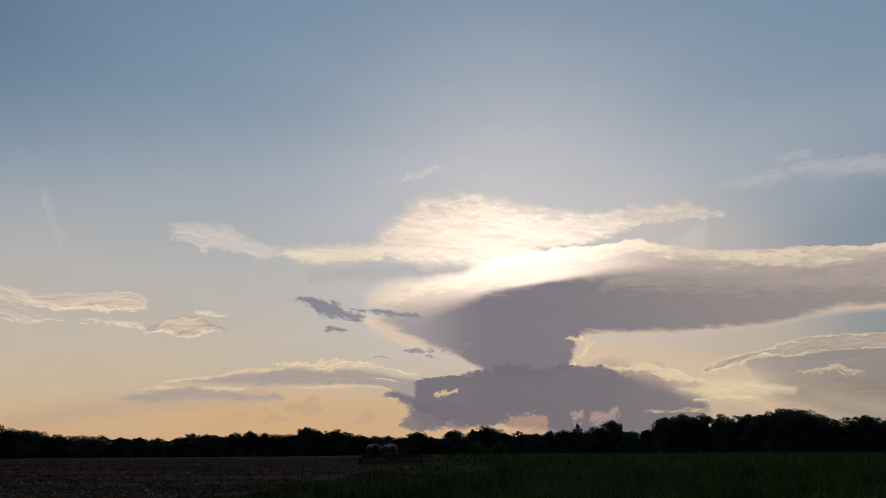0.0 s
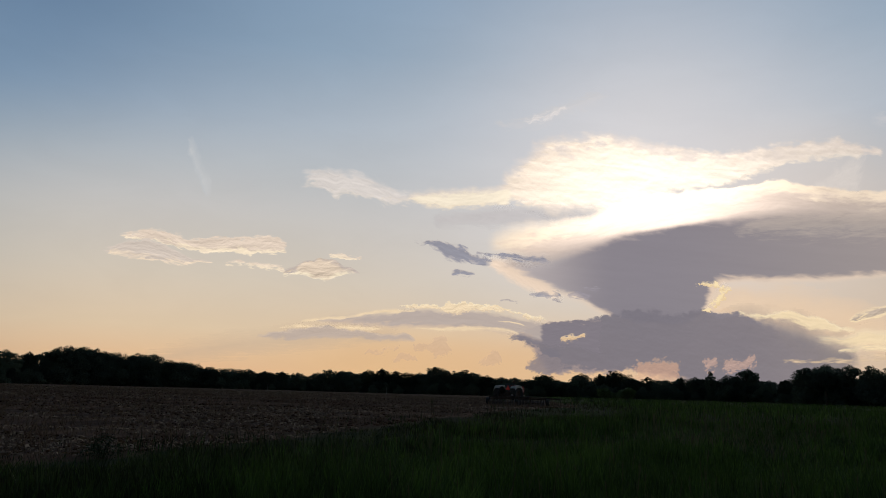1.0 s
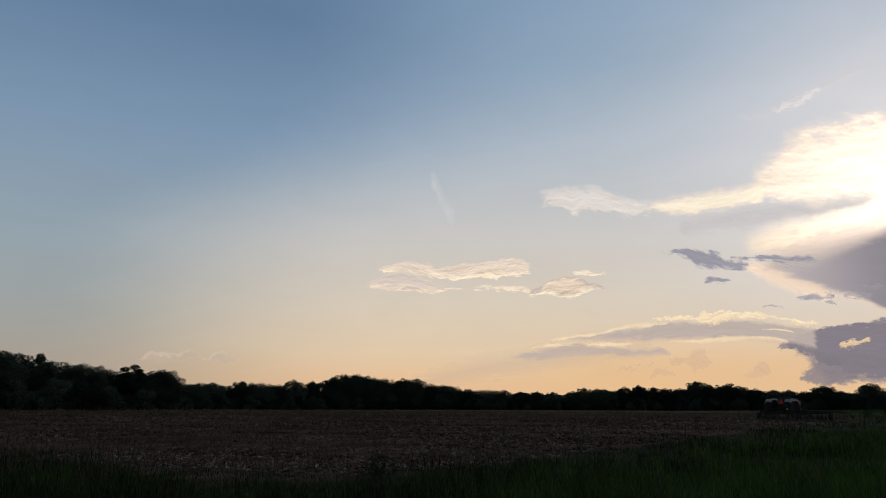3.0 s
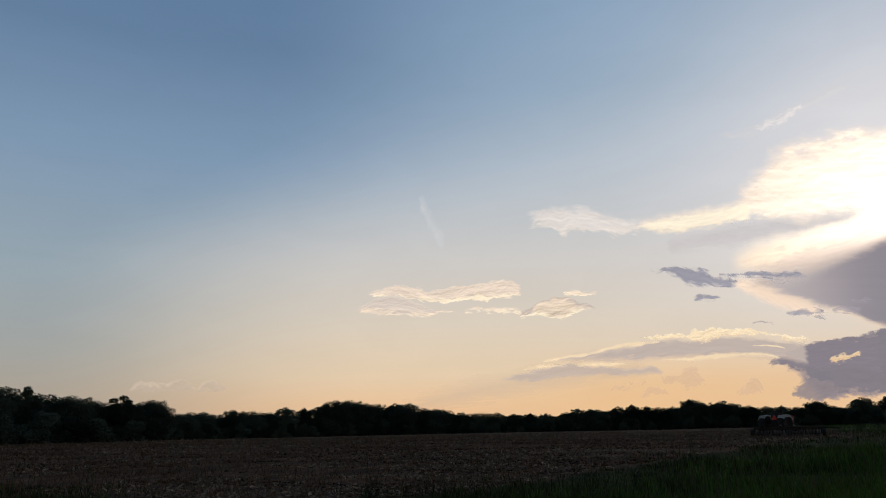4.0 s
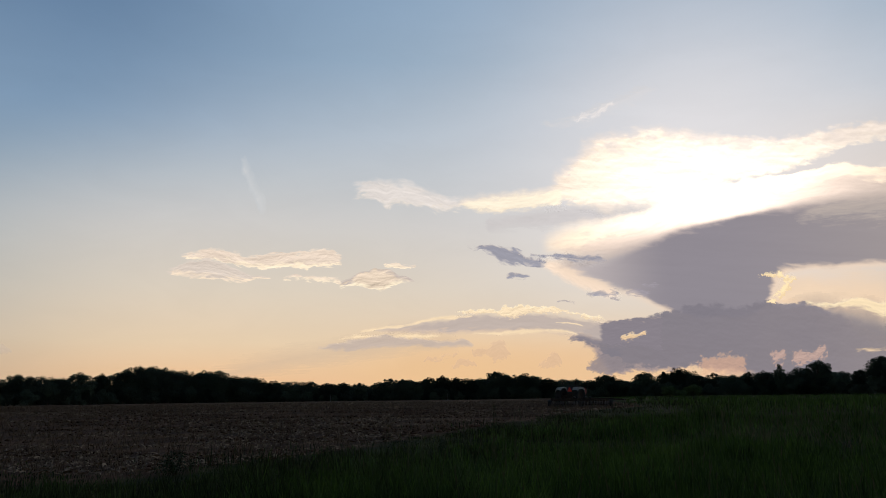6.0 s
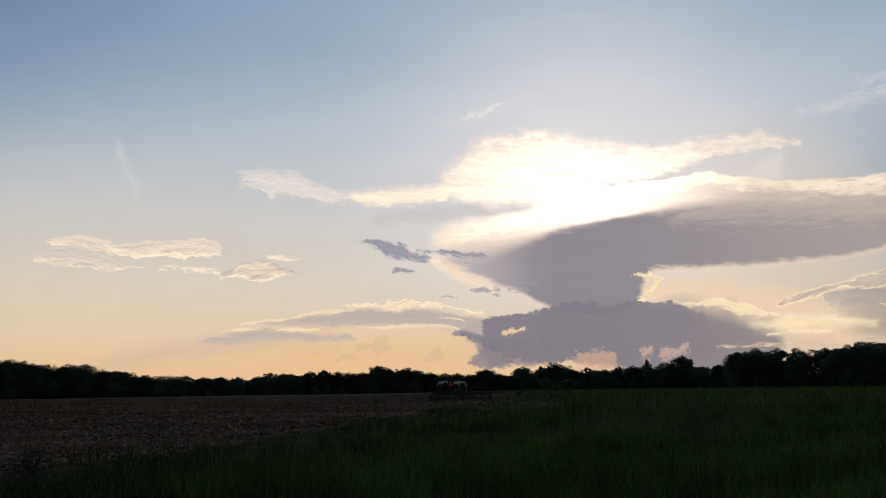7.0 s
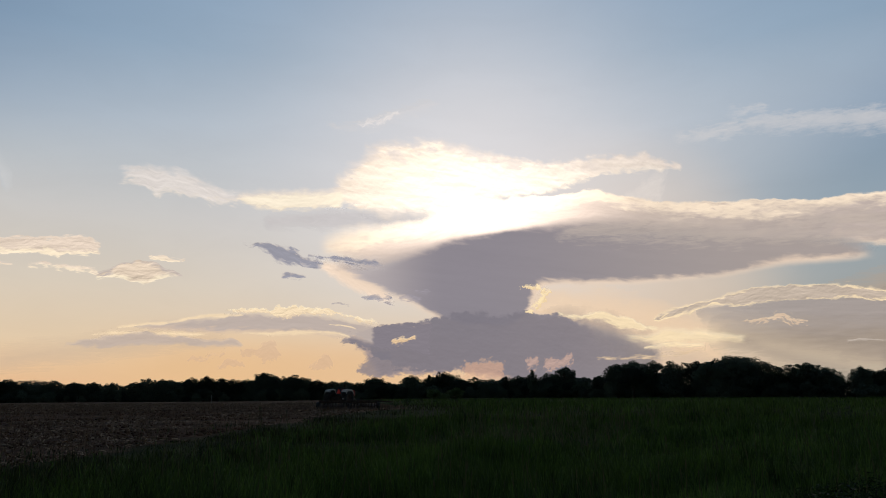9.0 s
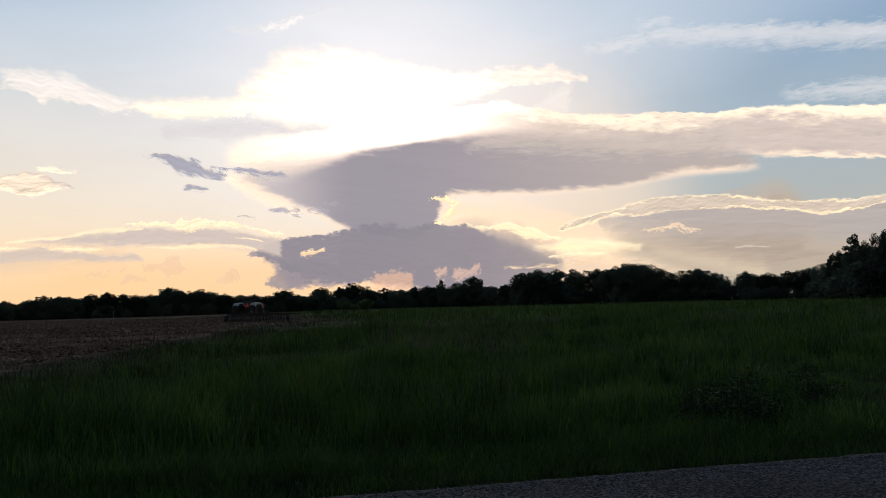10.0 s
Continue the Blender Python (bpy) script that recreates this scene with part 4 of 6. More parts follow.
low_bank = band("long low grey cloud streak", LOW,
                vapour("low_cloud", lin(192, 176, 166), lin(204, 186, 172), None, (0.12, 0.1), 0.08, 1.6, 3.6, 0.03, 0.06, 0.85), 4055, (0.12, 0.16), 51, 0.07, 0.07)
band("thin golden cloud edge", LOWRIM, thin_crest, 4058, (0.1, 0.1), 53, 0.06, 0.06, low_bank)

# small clouds on the clear side
feather = vapour("puff_cloud", lin(228, 209, 191), lin(236, 217, 198), lin(254, 235, 206), (0.16, 0.36), 0.12, 1.7, 3.2, 0.13, 0.24, 0.97)
shady = vapour("shady_puff_cloud", lin(214, 200, 188), lin(220, 206, 194), lin(248, 226, 200), (0.1, 0.3), 0.1, 1.7, 3.6, 0.1, 0.2, 0.97)
puff = band("small feathery cream cloud", PUFF, feather, 3920, (0.1, 0.1), 71, 0.06, 0.1)
band("", PUFF2, shady, 3915, (0.1, 0.08), 73, 0.06, 0.05, puff)
lens = band("small lens-shaped cloud with cream edges", LENS,
            vapour("lens_cloud", lin(226, 206, 184), lin(198, 184, 176), lin(254, 237, 207), (0.34, 0.36), 0.08, 1.9, 3.6, 0.17, 0.3, 0.95), 3920, (0.07, 0.08), 61, 0.05, 0.06)
band("", LENS2, feather, 3918, (0.08, 0.08), 63, 0.05, 0.06, lens)
band("", LENS3, feather, 3917, (0.06, 0.06), 65, 0.05, 0.06, lens)
slate = vapour("shred_cloud", lin(146, 146, 160), lin(176, 168, 170), lin(168, 164, 172), (0.2, 0.16), 0.12, 1.3, 2.6, 0.1, 0.12, 0.9)
shred = band("dark slate cloud shred", SHRED, slate, 3900, (0.12, 0.14), 81, 0.06, 0.12)
band("", SHRED2, slate, 3898, (0.1, 0.14), 83, 0.06, 0.08, shred)
band("", SHRED3, slate, 3896, (0.1, 0.1), 85, 0.05, 0.08, shred)
scraps = band("scattered dark cloud scraps", SCRAP1, slate, 3880, (0.08, 0.08), 91, 0.05, 0.05)
faint = vapour("faint_scrap_cloud", lin(160, 153, 162), None, None, (0.1, 0.1), 0.1, 2.4, 3.0, 0.1, 0.2, 0.6)
for k, rows in enumerate((SCRAP2, SCRAP3, SCRAP4, SCRAP5)):
    band("", rows, faint, 3878 - k, (0.08, 0.08), 93 + 2 * k, 0.05, 0.05, scraps)

# layered clouds on the other side of the storm, lit through gaps
band("grey layered cloud bank with sunlit upper edges", LBANK,
     vapour("layer_cloud", lin(166, 156, 152), None, None, (0.2, 0.2), 0.16, 1.2, 5.0, 0.05, 0.08, 0.9), 4020, (0.16, 1.1), 101, 0.1, 0.06)
layer = band("thin sunlit cloud layer with cream edges", LAYER,
             vapour("lit_layer_cloud", lin(196, 179, 163), lin(252, 227, 188), lin(252, 227, 186), (0.11, 0.14), 0.07, 1.7, 3.0, 0.1, 0.24, 0.93), 4000, (0.09, 0.07), 105, 0.08, 0.08)
band("small curdled orange cloud spot", LSPOT, vapour("spot_cloud", lin(222, 194, 166), lin(242, 214, 180), None, (0.1, 0.1), 0.14, 2.2, 2.0, 0.05, 0.2, 0.8), 3990, (0.09, 0.1), 107, 0.05, 0.08, layer)
amber = vapour("golden_cloud", lin(250, 227, 186), lin(255, 236, 198), None, (0.2, 0.1), 0.09, 1.5, 3.6, 0.04, 0.12, 0.8)
golden = band("golden backlit cloud bands", GOLD1, amber, 3980, (0.1, 0.14), 111, 0.06, 0.1)
band("", GOLD2, amber, 3978, (0.3, 0.35), 113, 0.08, 0.08, golden)
band("", GOLD3, amber, 3976, (0.14, 0.14), 115, 0.07, 0.06, golden)
band("", GOLD4, vapour("dim_golden_cloud", lin(236, 206, 168), None, None, (0.2, 0.1), 0.12, 2.0, 4.0, 0.1, 0.3, 0.7), 3974, (0.14, 0.16), 117, 0.07, 0.06, golden)
band("small glowing gap of orange cloud", SPOT, vapour("orange_gap_cloud", lin(240, 205, 160), lin(252, 222, 180), None, (0.12, 0.1), 0.1, 2.2, 1.6, 0.05, 0.25, 0.85), 3960, (0.1, 0.1), 121, 0.04, 0.08)

band("thin pale cloud sliver over the trees", SLIVER, vapour("sliver_cloud", lin(214, 200, 188), None, None, (0.1, 0.1), 0.08, 2.4, 6.0, 0.1, 0.25, 0.5), 3988, (0.05, 0.05), 109, 0.04, 0.03)
band("small thin white cloud tuft high above the sun", TUFT, vapour("tuft_cloud", lin(236, 228, 224), None, None, (0.1, 0.1), 0.16, 1.6, 2.0, 0.1, 0.15, 0.6), 4300, (0.2, 0.2), 143, 0.06, 0.08)

# faint low clouds near the horizon
heaped = vapour("cumulus_cloud", lin(194, 176, 159), lin(212, 193, 172), None, (0.22, 0.1), 0.07, 1.5, 1.0, 0.02, 0.12, 0.6)
heads = band("faint low cumulus heads near the horizon", CUM, heaped, 4050, (0.07, 0.12), 161, 0.06, 0.1)
band("", CUM2, heaped, 4049, (0.07, 0.12), 163, 0.06, 0.1, heads)
dusky = vapour("tower_cloud", lin(206, 174, 150), lin(226, 190, 158), None, (0.1, 0.1), 0.14, 1.5, 1.2, 0.03, 0.2, 0.4)
tower = band("small ragged grey-peach cloud tower", TOWER, dusky, 4010, (0.09, 0.12), 171, 0.05, 0.1)
for k, rows in enumerate((HEAD, SLIP, SLIP2, GHOST)):
    band("", rows, dusky, 4008 - k, (0.1, 0.12), 173 + 2 * k, 0.05, 0.06, tower)

# ---- ground and road ----
ROAD_FAR, ROAD_NEAR, ROAD_TILT = 6.53, 0.75, 0.04     # the road runs along x; its far edge is ROAD_FAR + ROAD_TILT * x


def road_gap(x, y):
    """How far a place lies beyond the road's far edge."""
    return y - ROAD_FAR - ROAD_TILT * x


def ground_z(x, y):
    """The land: level by the road, a shallow ditch, then a slow rise of 0.7 m to the field, which sinks again far off."""
    s = road_gap(x, y)
    rise = np.clip((s - 3) / 42, 0, 1)
    rise = 0.72 * rise * rise * (3 - 2 * rise)
    ditch = -0.12 * np.exp(-((s - 2.2) / 1.1) ** 2)
    sink = np.clip((np.hypot(x, y) - 110) / 220, 0, 1) * np.clip((0.1 - x / (np.abs(y) + 40)) / 0.3, 0, 1) * (y > 0)
    roll = 0.10 * (fractal(x * 0.09 + 300, y * 0.09 + 300, 7, 3) - 0.5) * np.clip((s - 2) / 12, 0, 1)
    return rise + ditch - 0.85 * sink * sink * (3 - 2 * sink) + roll * np.clip((200 - y) / 120, 0, 1)


def field_edge(x, y):
    """Positive inside the stubble field."""
    wander = 1.6 * (fractal(x * 0.3 + 50, y * 0.3 + 50, 17, 3) - 0.5)
    return np.minimum(np.minimum(-9.8 + 0.245 * (y - 13.5), np.minimum(0.9, 5.0 - 0.08 * y)) - x + wander, y - 13.5 + wander)


def grown(name, verts, quads, tris, material):
    """A mesh from arrays of points, four-sided and three-sided faces."""
    me = bpy.data.meshes.new(name)
    loops = np.concatenate([quads.ravel(), tris.ravel()]).astype(np.int32)
    starts = np.concatenate([np.arange(len(quads)) * 4, len(quads) * 4 + np.arange(len(tris)) * 3]).astype(np.int32)
    me.vertices.add(len(verts))
    me.vertices.foreach_set("co", verts.astype(np.float32).ravel())
    me.loops.add(len(loops))
    me.loops.foreach_set("vertex_index", loops)
    me.polygons.add(len(starts))
    me.polygons.foreach_set("loop_start", starts)
    me.update(calc_edges=True)
    me.validate()
    me.materials.append(material)
    return me


NO_TRIS = np.zeros((0, 3), int)


def sheet(xs, ys, zfun):
    X, Y = np.meshgrid(xs, ys, indexing="ij")
    index = np.arange(X.size).reshape(X.shape)
    quads = np.stack([index[:-1, :-1], index[1:, :-1], index[1:, 1:], index[:-1, 1:]], -1).reshape(-1, 4)
    return np.stack([X, Y, zfun(X, Y)], -1).reshape(-1, 3), quads


def spread(near, far, fine, reach):
    """Steps that are fine in the middle and grow towards the horizon."""
    inner = np.arange(near, far + fine, fine)
    grow = np.geomspace(fine * 2, reach, 40)
    return np.concatenate([-grow[::-1] + near, inner, far + grow])


verts, quads = sheet(spread(-60, 60, 0.8, 4300), spread(-4, 80, 0.6, 4300), lambda x, y: ground_z(x, y) - 0.06 * (road_gap(x, y) < 0.3) * (y > 0.2))
ground = new("ground", grown("ground", verts, quads, NO_TRIS, ground_material()))
ground.data.polygons.foreach_set("use_smooth", [True] * len(ground.data.polygons))
tagged(ground, "dark earth with turf and a ploughed brown stubble field", "ground", kind="structure")


def road():
    """A chip-sealed lane with a crumbling edge, slightly crowned."""
    xs = np.concatenate([np.linspace(-600, -40, 30), np.arange(-39, 40, 0.15), np.linspace(41, 600, 30)])
    side = np.concatenate([[0, 0.0], np.linspace(0.02, 0.98, 15), [1, 1.0]])
    X, S = np.meshgrid(xs, side, indexing="ij")
    far = ROAD_FAR + ROAD_TILT * X + 0.16 * (fractal(X * 0.8 + 900, X * 0 + 3, 23) - 0.5) + 0.1 * (fractal(X * 4 + 900, X * 0 + 8, 29) - 0.5)
    near = ROAD_NEAR + ROAD_TILT * X + 0.16 * (fractal(X * 0.8 + 100, X * 0 + 5, 27) - 0.5)
    Y = near + (far - near) * S
    Z = 0.02 + 0.05 * (1 - (2 * S - 1) ** 2)
    Z[:, 0] = Z[:, -1] = -0.12
    index = np.arange(X.size).reshape(X.shape)
    q = np.stack([index[:-1, :-1], index[1:, :-1], index[1:, 1:], index[:-1, 1:]], -1).reshape(-1, 4)
    return tagged(new("road", grown("road", np.stack([X, Y, Z], -1).reshape(-1, 3), q, NO_TRIS, asphalt_material())),
                  "grey chip-sealed country road with a ragged grassy edge", "road", kind="structure")


road()

# ---- trees ----
def part(name, bm, material, parent, label=""):
    """Links a bmesh as one mesh under a thing or a part."""
    me = bpy.data.meshes.new(name)
    bm.to_mesh(me)
    bm.free()
    me.materials.append(material)
    ob = new(name, me)
    ob.parent = parent
    return tagged(ob, label)


def thing(name, label, category, group="", at=None):
    ob = new(name)
    ob.empty_display_size = 0.2
    if at is not None:
        ob.matrix_basis = at
    return tagged(ob, label, category, group)


def tube(bm, a, b, ra, rb, sides=8):
    """A tapered rod from a to b."""
    a, b = Vector(a), Vector(b)
    m = Matrix.Translation((a + b) / 2) @ (b - a).to_track_quat("Z", "Y").to_matrix().to_4x4()
    bmesh.ops.create_cone(bm, cap_ends=True, segments=sides, radius1=ra, radius2=rb, depth=(b - a).length, matrix=m)


def leaves(rng, centres, radii, count, size):
    """Loose leaf sprays round the given clump centres, as small tilted four-sided faces."""
    pick = rng.choice(len(centres), count, p=radii ** 2 / (radii ** 2).sum())
    way = rng.normal(size=(count, 3))
    way /= np.linalg.norm(way, axis=1)[:, None]
    mid = centres[pick] + way * (radii[pick] * rng.uniform(0.1, 1.0, count) ** 0.36)[:, None] * (1, 1, 0.85)
    u = rng.normal(size=(count, 3))
    u /= np.linalg.norm(u, axis=1)[:, None]
    v = np.cross(u, rng.normal(size=(count, 3)))
    v /= np.linalg.norm(v, axis=1)[:, None]
    s = (size * rng.uniform(0.5, 1.3, count))[:, None]
    verts = np.stack([mid - u * s, mid + v * s * 0.6, mid + u * s, mid - v * s * 0.6], 1).reshape(-1, 3)
    return verts, np.arange(count * 4).reshape(-1, 4)


def tree(seed, wide, bare, clumps, count, size, label, material=LEAF, gaps=-2.2):
    """A broad-leaved tree ten metres high: tapered trunk with limbs, crown of leaf clumps with gaps.
    wide: the crown's half width; bare: the height of the clear trunk."""
    rng = np.random.RandomState(seed)
    top = thing("tree", label, "tree", "trees of the wood edge")
    wood = bmesh.new()
    lean = rng.uniform(-0.4, 0.4, 2)
    knee = Vector((lean[0] * 0.4, lean[1] * 0.4, bare + 1.2))
    tube(wood, (0, 0, -0.3), knee, 0.26, 0.18)
    tube(wood, knee, (lean[0], lean[1], 8.6), 0.18, 0.03)
    half = np.array([wide, wide, (10 - bare) / 2])
    middle = np.array([lean[0], lean[1], (bare + 10) / 2])
    # rounded boughs spread over the crown, smaller ones between them, and a looser filling inside
    turn = np.arange(clumps) * 2.39996 + rng.uniform(-0.35, 0.35, clumps)
    up = np.clip(1 - 2 * (np.arange(clumps) + 0.5) / clumps + rng.uniform(-0.08, 0.08, clumps), -1, 1)
    flat = np.sqrt(1 - up * up)
    radii = wide * (rng.uniform(0.12, 0.28, clumps) if gaps < -1 else rng.uniform(0.1, 0.22, clumps))
    out = rng.uniform(0.66, 1.02, clumps) - radii / wide * 0.8
    spots = middle + np.stack([np.cos(turn) * flat, np.sin(turn) * flat, up], -1) * half * out[:, None]
    radii[:3] = wide * 0.26
    spots[0] = (lean[0] + rng.uniform(-0.8, 0.8), lean[1], 9.7 - radii[0])
    spots[1] = (lean[0] + 0.3 * wide, lean[1] + 0.1 * wide, 9.2 - radii[1])
    spots[2] = (lean[0] - 0.32 * wide, lean[1] - 0.1 * wide, 8.9 - radii[2])
    inside = rng.normal(size=(clumps // 2, 3)) * 0.28 * half + middle - (0, 0, half[2] * 0.12)
    if gaps > -1:
        inside = inside[: clumps // 8]
    spots = np.concatenate([spots, inside])
    radii = np.concatenate([radii, np.full(len(inside), wide * 0.3)])
    spots[:, 2] = np.maximum(spots[:, 2], bare + radii * 0.6)
    for k in range(0, clumps, max(clumps // 22, 1)):
        start = knee.lerp(Vector((lean[0], lean[1], 8.0)), rng.uniform(0, 0.6))
        goal = Vector(spots[k])
        bend = start.lerp(goal, 0.5) + Vector((0, 0, 0.3))
        tube(wood, start, bend, 0.09, 0.06, 6)
        tube(wood, bend, goal, 0.06, 0.015, 6)
    part("trunk", wood, BARK, top)
    v, q = leaves(rng, spots, radii, count, size)
    crown = new("crown", grown("crown", v, q, NO_TRIS, material))
    crown.parent = top
    return top


def shrub(seed, label, name="shrub", group="undergrowth of the wood edge", material=LEAF, count=4200, size=0.075):
    """A round bush two metres high with several stems."""
    rng = np.random.RandomState(seed)
    top = thing(name, label, "shrub", group)
    wood = bmesh.new()
    spots = []
    for k in range(26):
        a, r, z = rng.uniform(0, 6.28), rng.uniform(0, 1.0) ** 0.6, rng.uniform(0.1, 1.0)
        r *= math.sqrt(max(1.05 - z * z, 0.05))
        spots.append((math.cos(a) * r, math.sin(a) * r, 0.1 + 1.55 * z))
    for p in spots[:9]:
        tube(wood, (p[0] * 0.15, p[1] * 0.15, -0.1), p, 0.035, 0.01, 5)
    part("stem", wood, BARK, top)
    v, q = leaves(rng, np.array(spots), rng.uniform(0.25, 0.5, len(spots)), count, size)
    v[:, 2] = np.maximum(v[:, 2], 0.02)
    crown = new("foliage", grown("foliage", v, q, NO_TRIS, material))
    crown.parent = top
    return top


# the wood edge: azimuth, the elevation its tops reach, and how far off it stands
TOPS_AZ = [66, 60, 54.1, 52.8, 51.7, 50.7, 49.3, 48.3, 47.6, 46.5, 45.1, 44.2, 43.3, 41.8, 40.3, 39.1, 37.9, 36.8, 35, 34, 31.9, 30.3, 28.6, 26.9,
    25.3, 23.6, 21.9, 20.6, 19.4, 18.1, 16.7, 16, 15.2, 14.2, 13.1, 12.3, 11.1, 10.3, 9.9, 9.5, 8.3, 7.1, 5.6, 5.2, 3.5, 2.9, 1.4, 0.7, 0.1, -0.7,
    -1.6, -2.4, -3.3, -3.9, -4.8, -5.4, -6.7, -7.5, -8.4, -9.4, -10.7, -11.7, -12.3, -12.9, -14.2, -15, -15.8, -16.6, -17.5, -18, -18.6, -19.4,
    -20.2, -21, -22.1, -22.7, -23.6, -24.2, -25, -25.5, -26.2, -26.7, -27.2, -28.6, -29.3, -32.7, -34.9, -36.3, -36.8, -37.7, -38.5, -39.5, -40.1,
    -40.7, -43, -46]
TOPS_EL = [4, 3.6, 2.89, 2.61, 2.26, 2.55, 2.5, 2.21, 1.69, 1.46, 1.57, 1.76, 1.68, 1.43, 1.46, 1.77, 1.65, 1.88, 2.19, 1.94, 1.84, 1.78, 1.56, 1.17,
    1.07, 1.08, 0.98, 1.12, 0.98, 1.17, 1.35, 1.05, 1.36, 1.51, 1.33, 1.15, 1.29, 1.55, 1.79, 1.58, 1.47, 1.45, 1.02, 1, 1.18, 0.97, 1.45, 0.94,
    1.01, 1.5, 1.32, 1.52, 1.84, 1.5, 1.28, 1.35, 1.16, 1.32, 1.47, 1.28, 1.51, 1.78, 1.97, 1.55, 1.24, 1.43, 1.9, 2.29, 2.39, 2.13, 2.24, 2.38,
    2.19, 2.49, 2.22, 2.6, 2.49, 2.78, 2.76, 2.35, 2.17, 1.81, 1.98, 2.09, 1.92, 1.58, 1.8, 1.82, 2.22, 3.3, 3.9, 4.1, 4.4, 4.6, 5.2, 5.3]
FAR_AZ = [-44, -38.5, -36.5, -16, -13, 0, 20, 35, 46, 50, 66]
FAR_M = [150, 165, 235, 265, 330, 350, 360, 330, 230, 140, 115]


def tops(az):
    return float(np.interp(az, TOPS_AZ[::-1], TOPS_EL[::-1]))


def distance(az):
    return float(np.interp(az, FAR_AZ, FAR_M))


def stand(az, far):
    """The place on the ground at that azimuth and distance."""
    d = heading(az, 0) * far
    return d.x, d.y, float(ground_z(np.array(d.x), np.array(d.y)))


kinds = [
    tree(1, 4.4, 0.7, 64, 30000, 0.13, "broad dark green tree in full leaf"),
    tree(2, 3.8, 0.6, 56, 26000, 0.13, "rounded dark green tree in full leaf"),
    tree(3, 4.2, 2.2, 60, 11000, 0.13, "airy tree with gaps between its branches", gaps=-0.5),
    tree(4, 2.6, 0.7, 44, 18000, 0.13, "slender upright dark green tree"),
    tree(5, 5.0, 0.7, 76, 34000, 0.13, "wide spreading dark green tree in full leaf"),
    tree(6, 3.6, 3.0, 56, 12000, 0.13, "open-crowned tree on a tall bare trunk", gaps=-0.5),
]
fresh = set(kinds)


def plant(kind, az, far, high, wide=1.0, turn=0.0, unit=10.0):
    """Sets a tree (the model itself first, then copies) at a place, grown to a height."""
    x, y, z = stand(az, far)
    k = high / unit
    m = pose(x, y, z, 0, 0, turn) @ Matrix.Diagonal((k * wide, k * wide, k, 1))
    if kind in fresh:
        fresh.discard(kind)
        kind.matrix_basis = m
        return kind
    made = copy_thing(kind, m)
    made.matrix_basis = m
    return made


rng = random.Random(5)
az = -44.0
while az < 65:
    far = distance(az) + rng.uniform(-6, 6)
    full = (far * math.tan(radians(tops(az))) + 1.62 - stand(az, far)[2]) * 1.1
    kind = kinds[rng.choice((0, 1, 2, 4, 5, 5) if -36 < az < -15 else (0, 0, 1, 1, 2, 3, 4, 4, 5))]
    broad = rng.uniform(0.95, 1.35) if az < -12 else rng.uniform(1.0, 1.5) * min(1.3, max(0.8, 10 / full))
    high, turn = max(full * rng.uniform(0.93, 1.06), 4), rng.uniform(0, 360)
    if az > -36:
        plant(kind, az, far, high, broad, turn)
    az += math.degrees((rng.uniform(5.0, 8.0) if az < -12 else rng.uniform(4.8, 8.5)) / far)
az = -44.0
while az < 65:
    far = distance(az) + rng.uniform(12, 30)
    full = (far * math.tan(radians(tops(az))) + 1.62 - stand(az, far)[2]) * 1.1
    kind, high, broad, turn = kinds[rng.choice((0, 1, 4, 4))], max(full * rng.uniform(0.78, 0.98), 4), rng.uniform(1.2, 1.6), rng.uniform(0, 360)
    if az > -36:
        plant(kind, az, far, high, broad, turn)
    az += math.degrees(rng.uniform(4.5, 7) / far) * (1.4 if -36 < az < -16 else 1.0)
# the end of the wood that comes nearest, stepping up tree by tree
for k, (sort, az, far, top, broad) in enumerate(((1, -35.25, 238, 1.8, 0.8), (0, -36.0, 232, 1.95, 0.9), (2, -36.7, 222, 2.15, 0.8), (4, -37.2, 205, 2.3, 0.7), (3, -37.45, 190, 2.75, 0.9), (0, -37.95, 186, 3.05, 0.5),
                                                 (1, -38.4, 190, 2.8, 0.7), (3, -38.85, 172, 4.05, 0.75), (1, -39.5, 166, 3.6, 0.55), (4, -40.0, 180, 3.3, 0.6), (0, -40.75, 160, 4.3, 0.6),
                                                 (1, -41.6, 158, 4.1, 0.7), (4, -42.6, 155, 4.9, 0.8), (0, -44.0, 150, 5.2, 0.9))):
    plant(kinds[sort], az, far, (far * math.tan(radians(top)) + 1.62 - stand(az, far)[2]) * 1.04, broad, 77 * k)
plant(kinds[3], -9.87, 325, 12.4, 0.8, 40)
plant(kinds[2], -24.0, 246, 13.4, 1.3, 15)
plant(kinds[5], -22.3, 246, 11.6, 1.2, 80)
plant(kinds[5], -17.2, 250, 10.6, 1.5, 120)

bushes = [shrub(k, "dense dark green bush under the trees") for k in (11, 12, 13)]
fresh.update(bushes)
az = -44.0
while az < 65:
    far = distance(az) - rng.uniform(4, 12)
    thin = -36 < az < -25
    high = min(far * math.tan(radians(tops(az))) * rng.uniform(0.4, 0.75), 7) * (0.8 if thin else 1.0)
    plant(bushes[rng.randrange(3)], az, far, max(high, 2.0), rng.uniform(1.0, 1.5), rng.uniform(0, 360), 2.0)
    az += math.degrees(rng.uniform(2.0, 3.4) / far)
az = -44.0
while az < 65:
    far = distance(az) + rng.uniform(8, 14)
    plant(bushes[rng.randrange(3)], az, far, rng.uniform(3.0, 4.8), rng.uniform(1.5, 2.2), rng.uniform(0, 360), 2.0)
    az += math.degrees((rng.uniform(3.2, 5.0) if not -36 < az < -25 else 6) / far)
lone = shrub(21, "round light green bush standing in the grass", group="bushes in the field", material=LEAF_LIGHT)
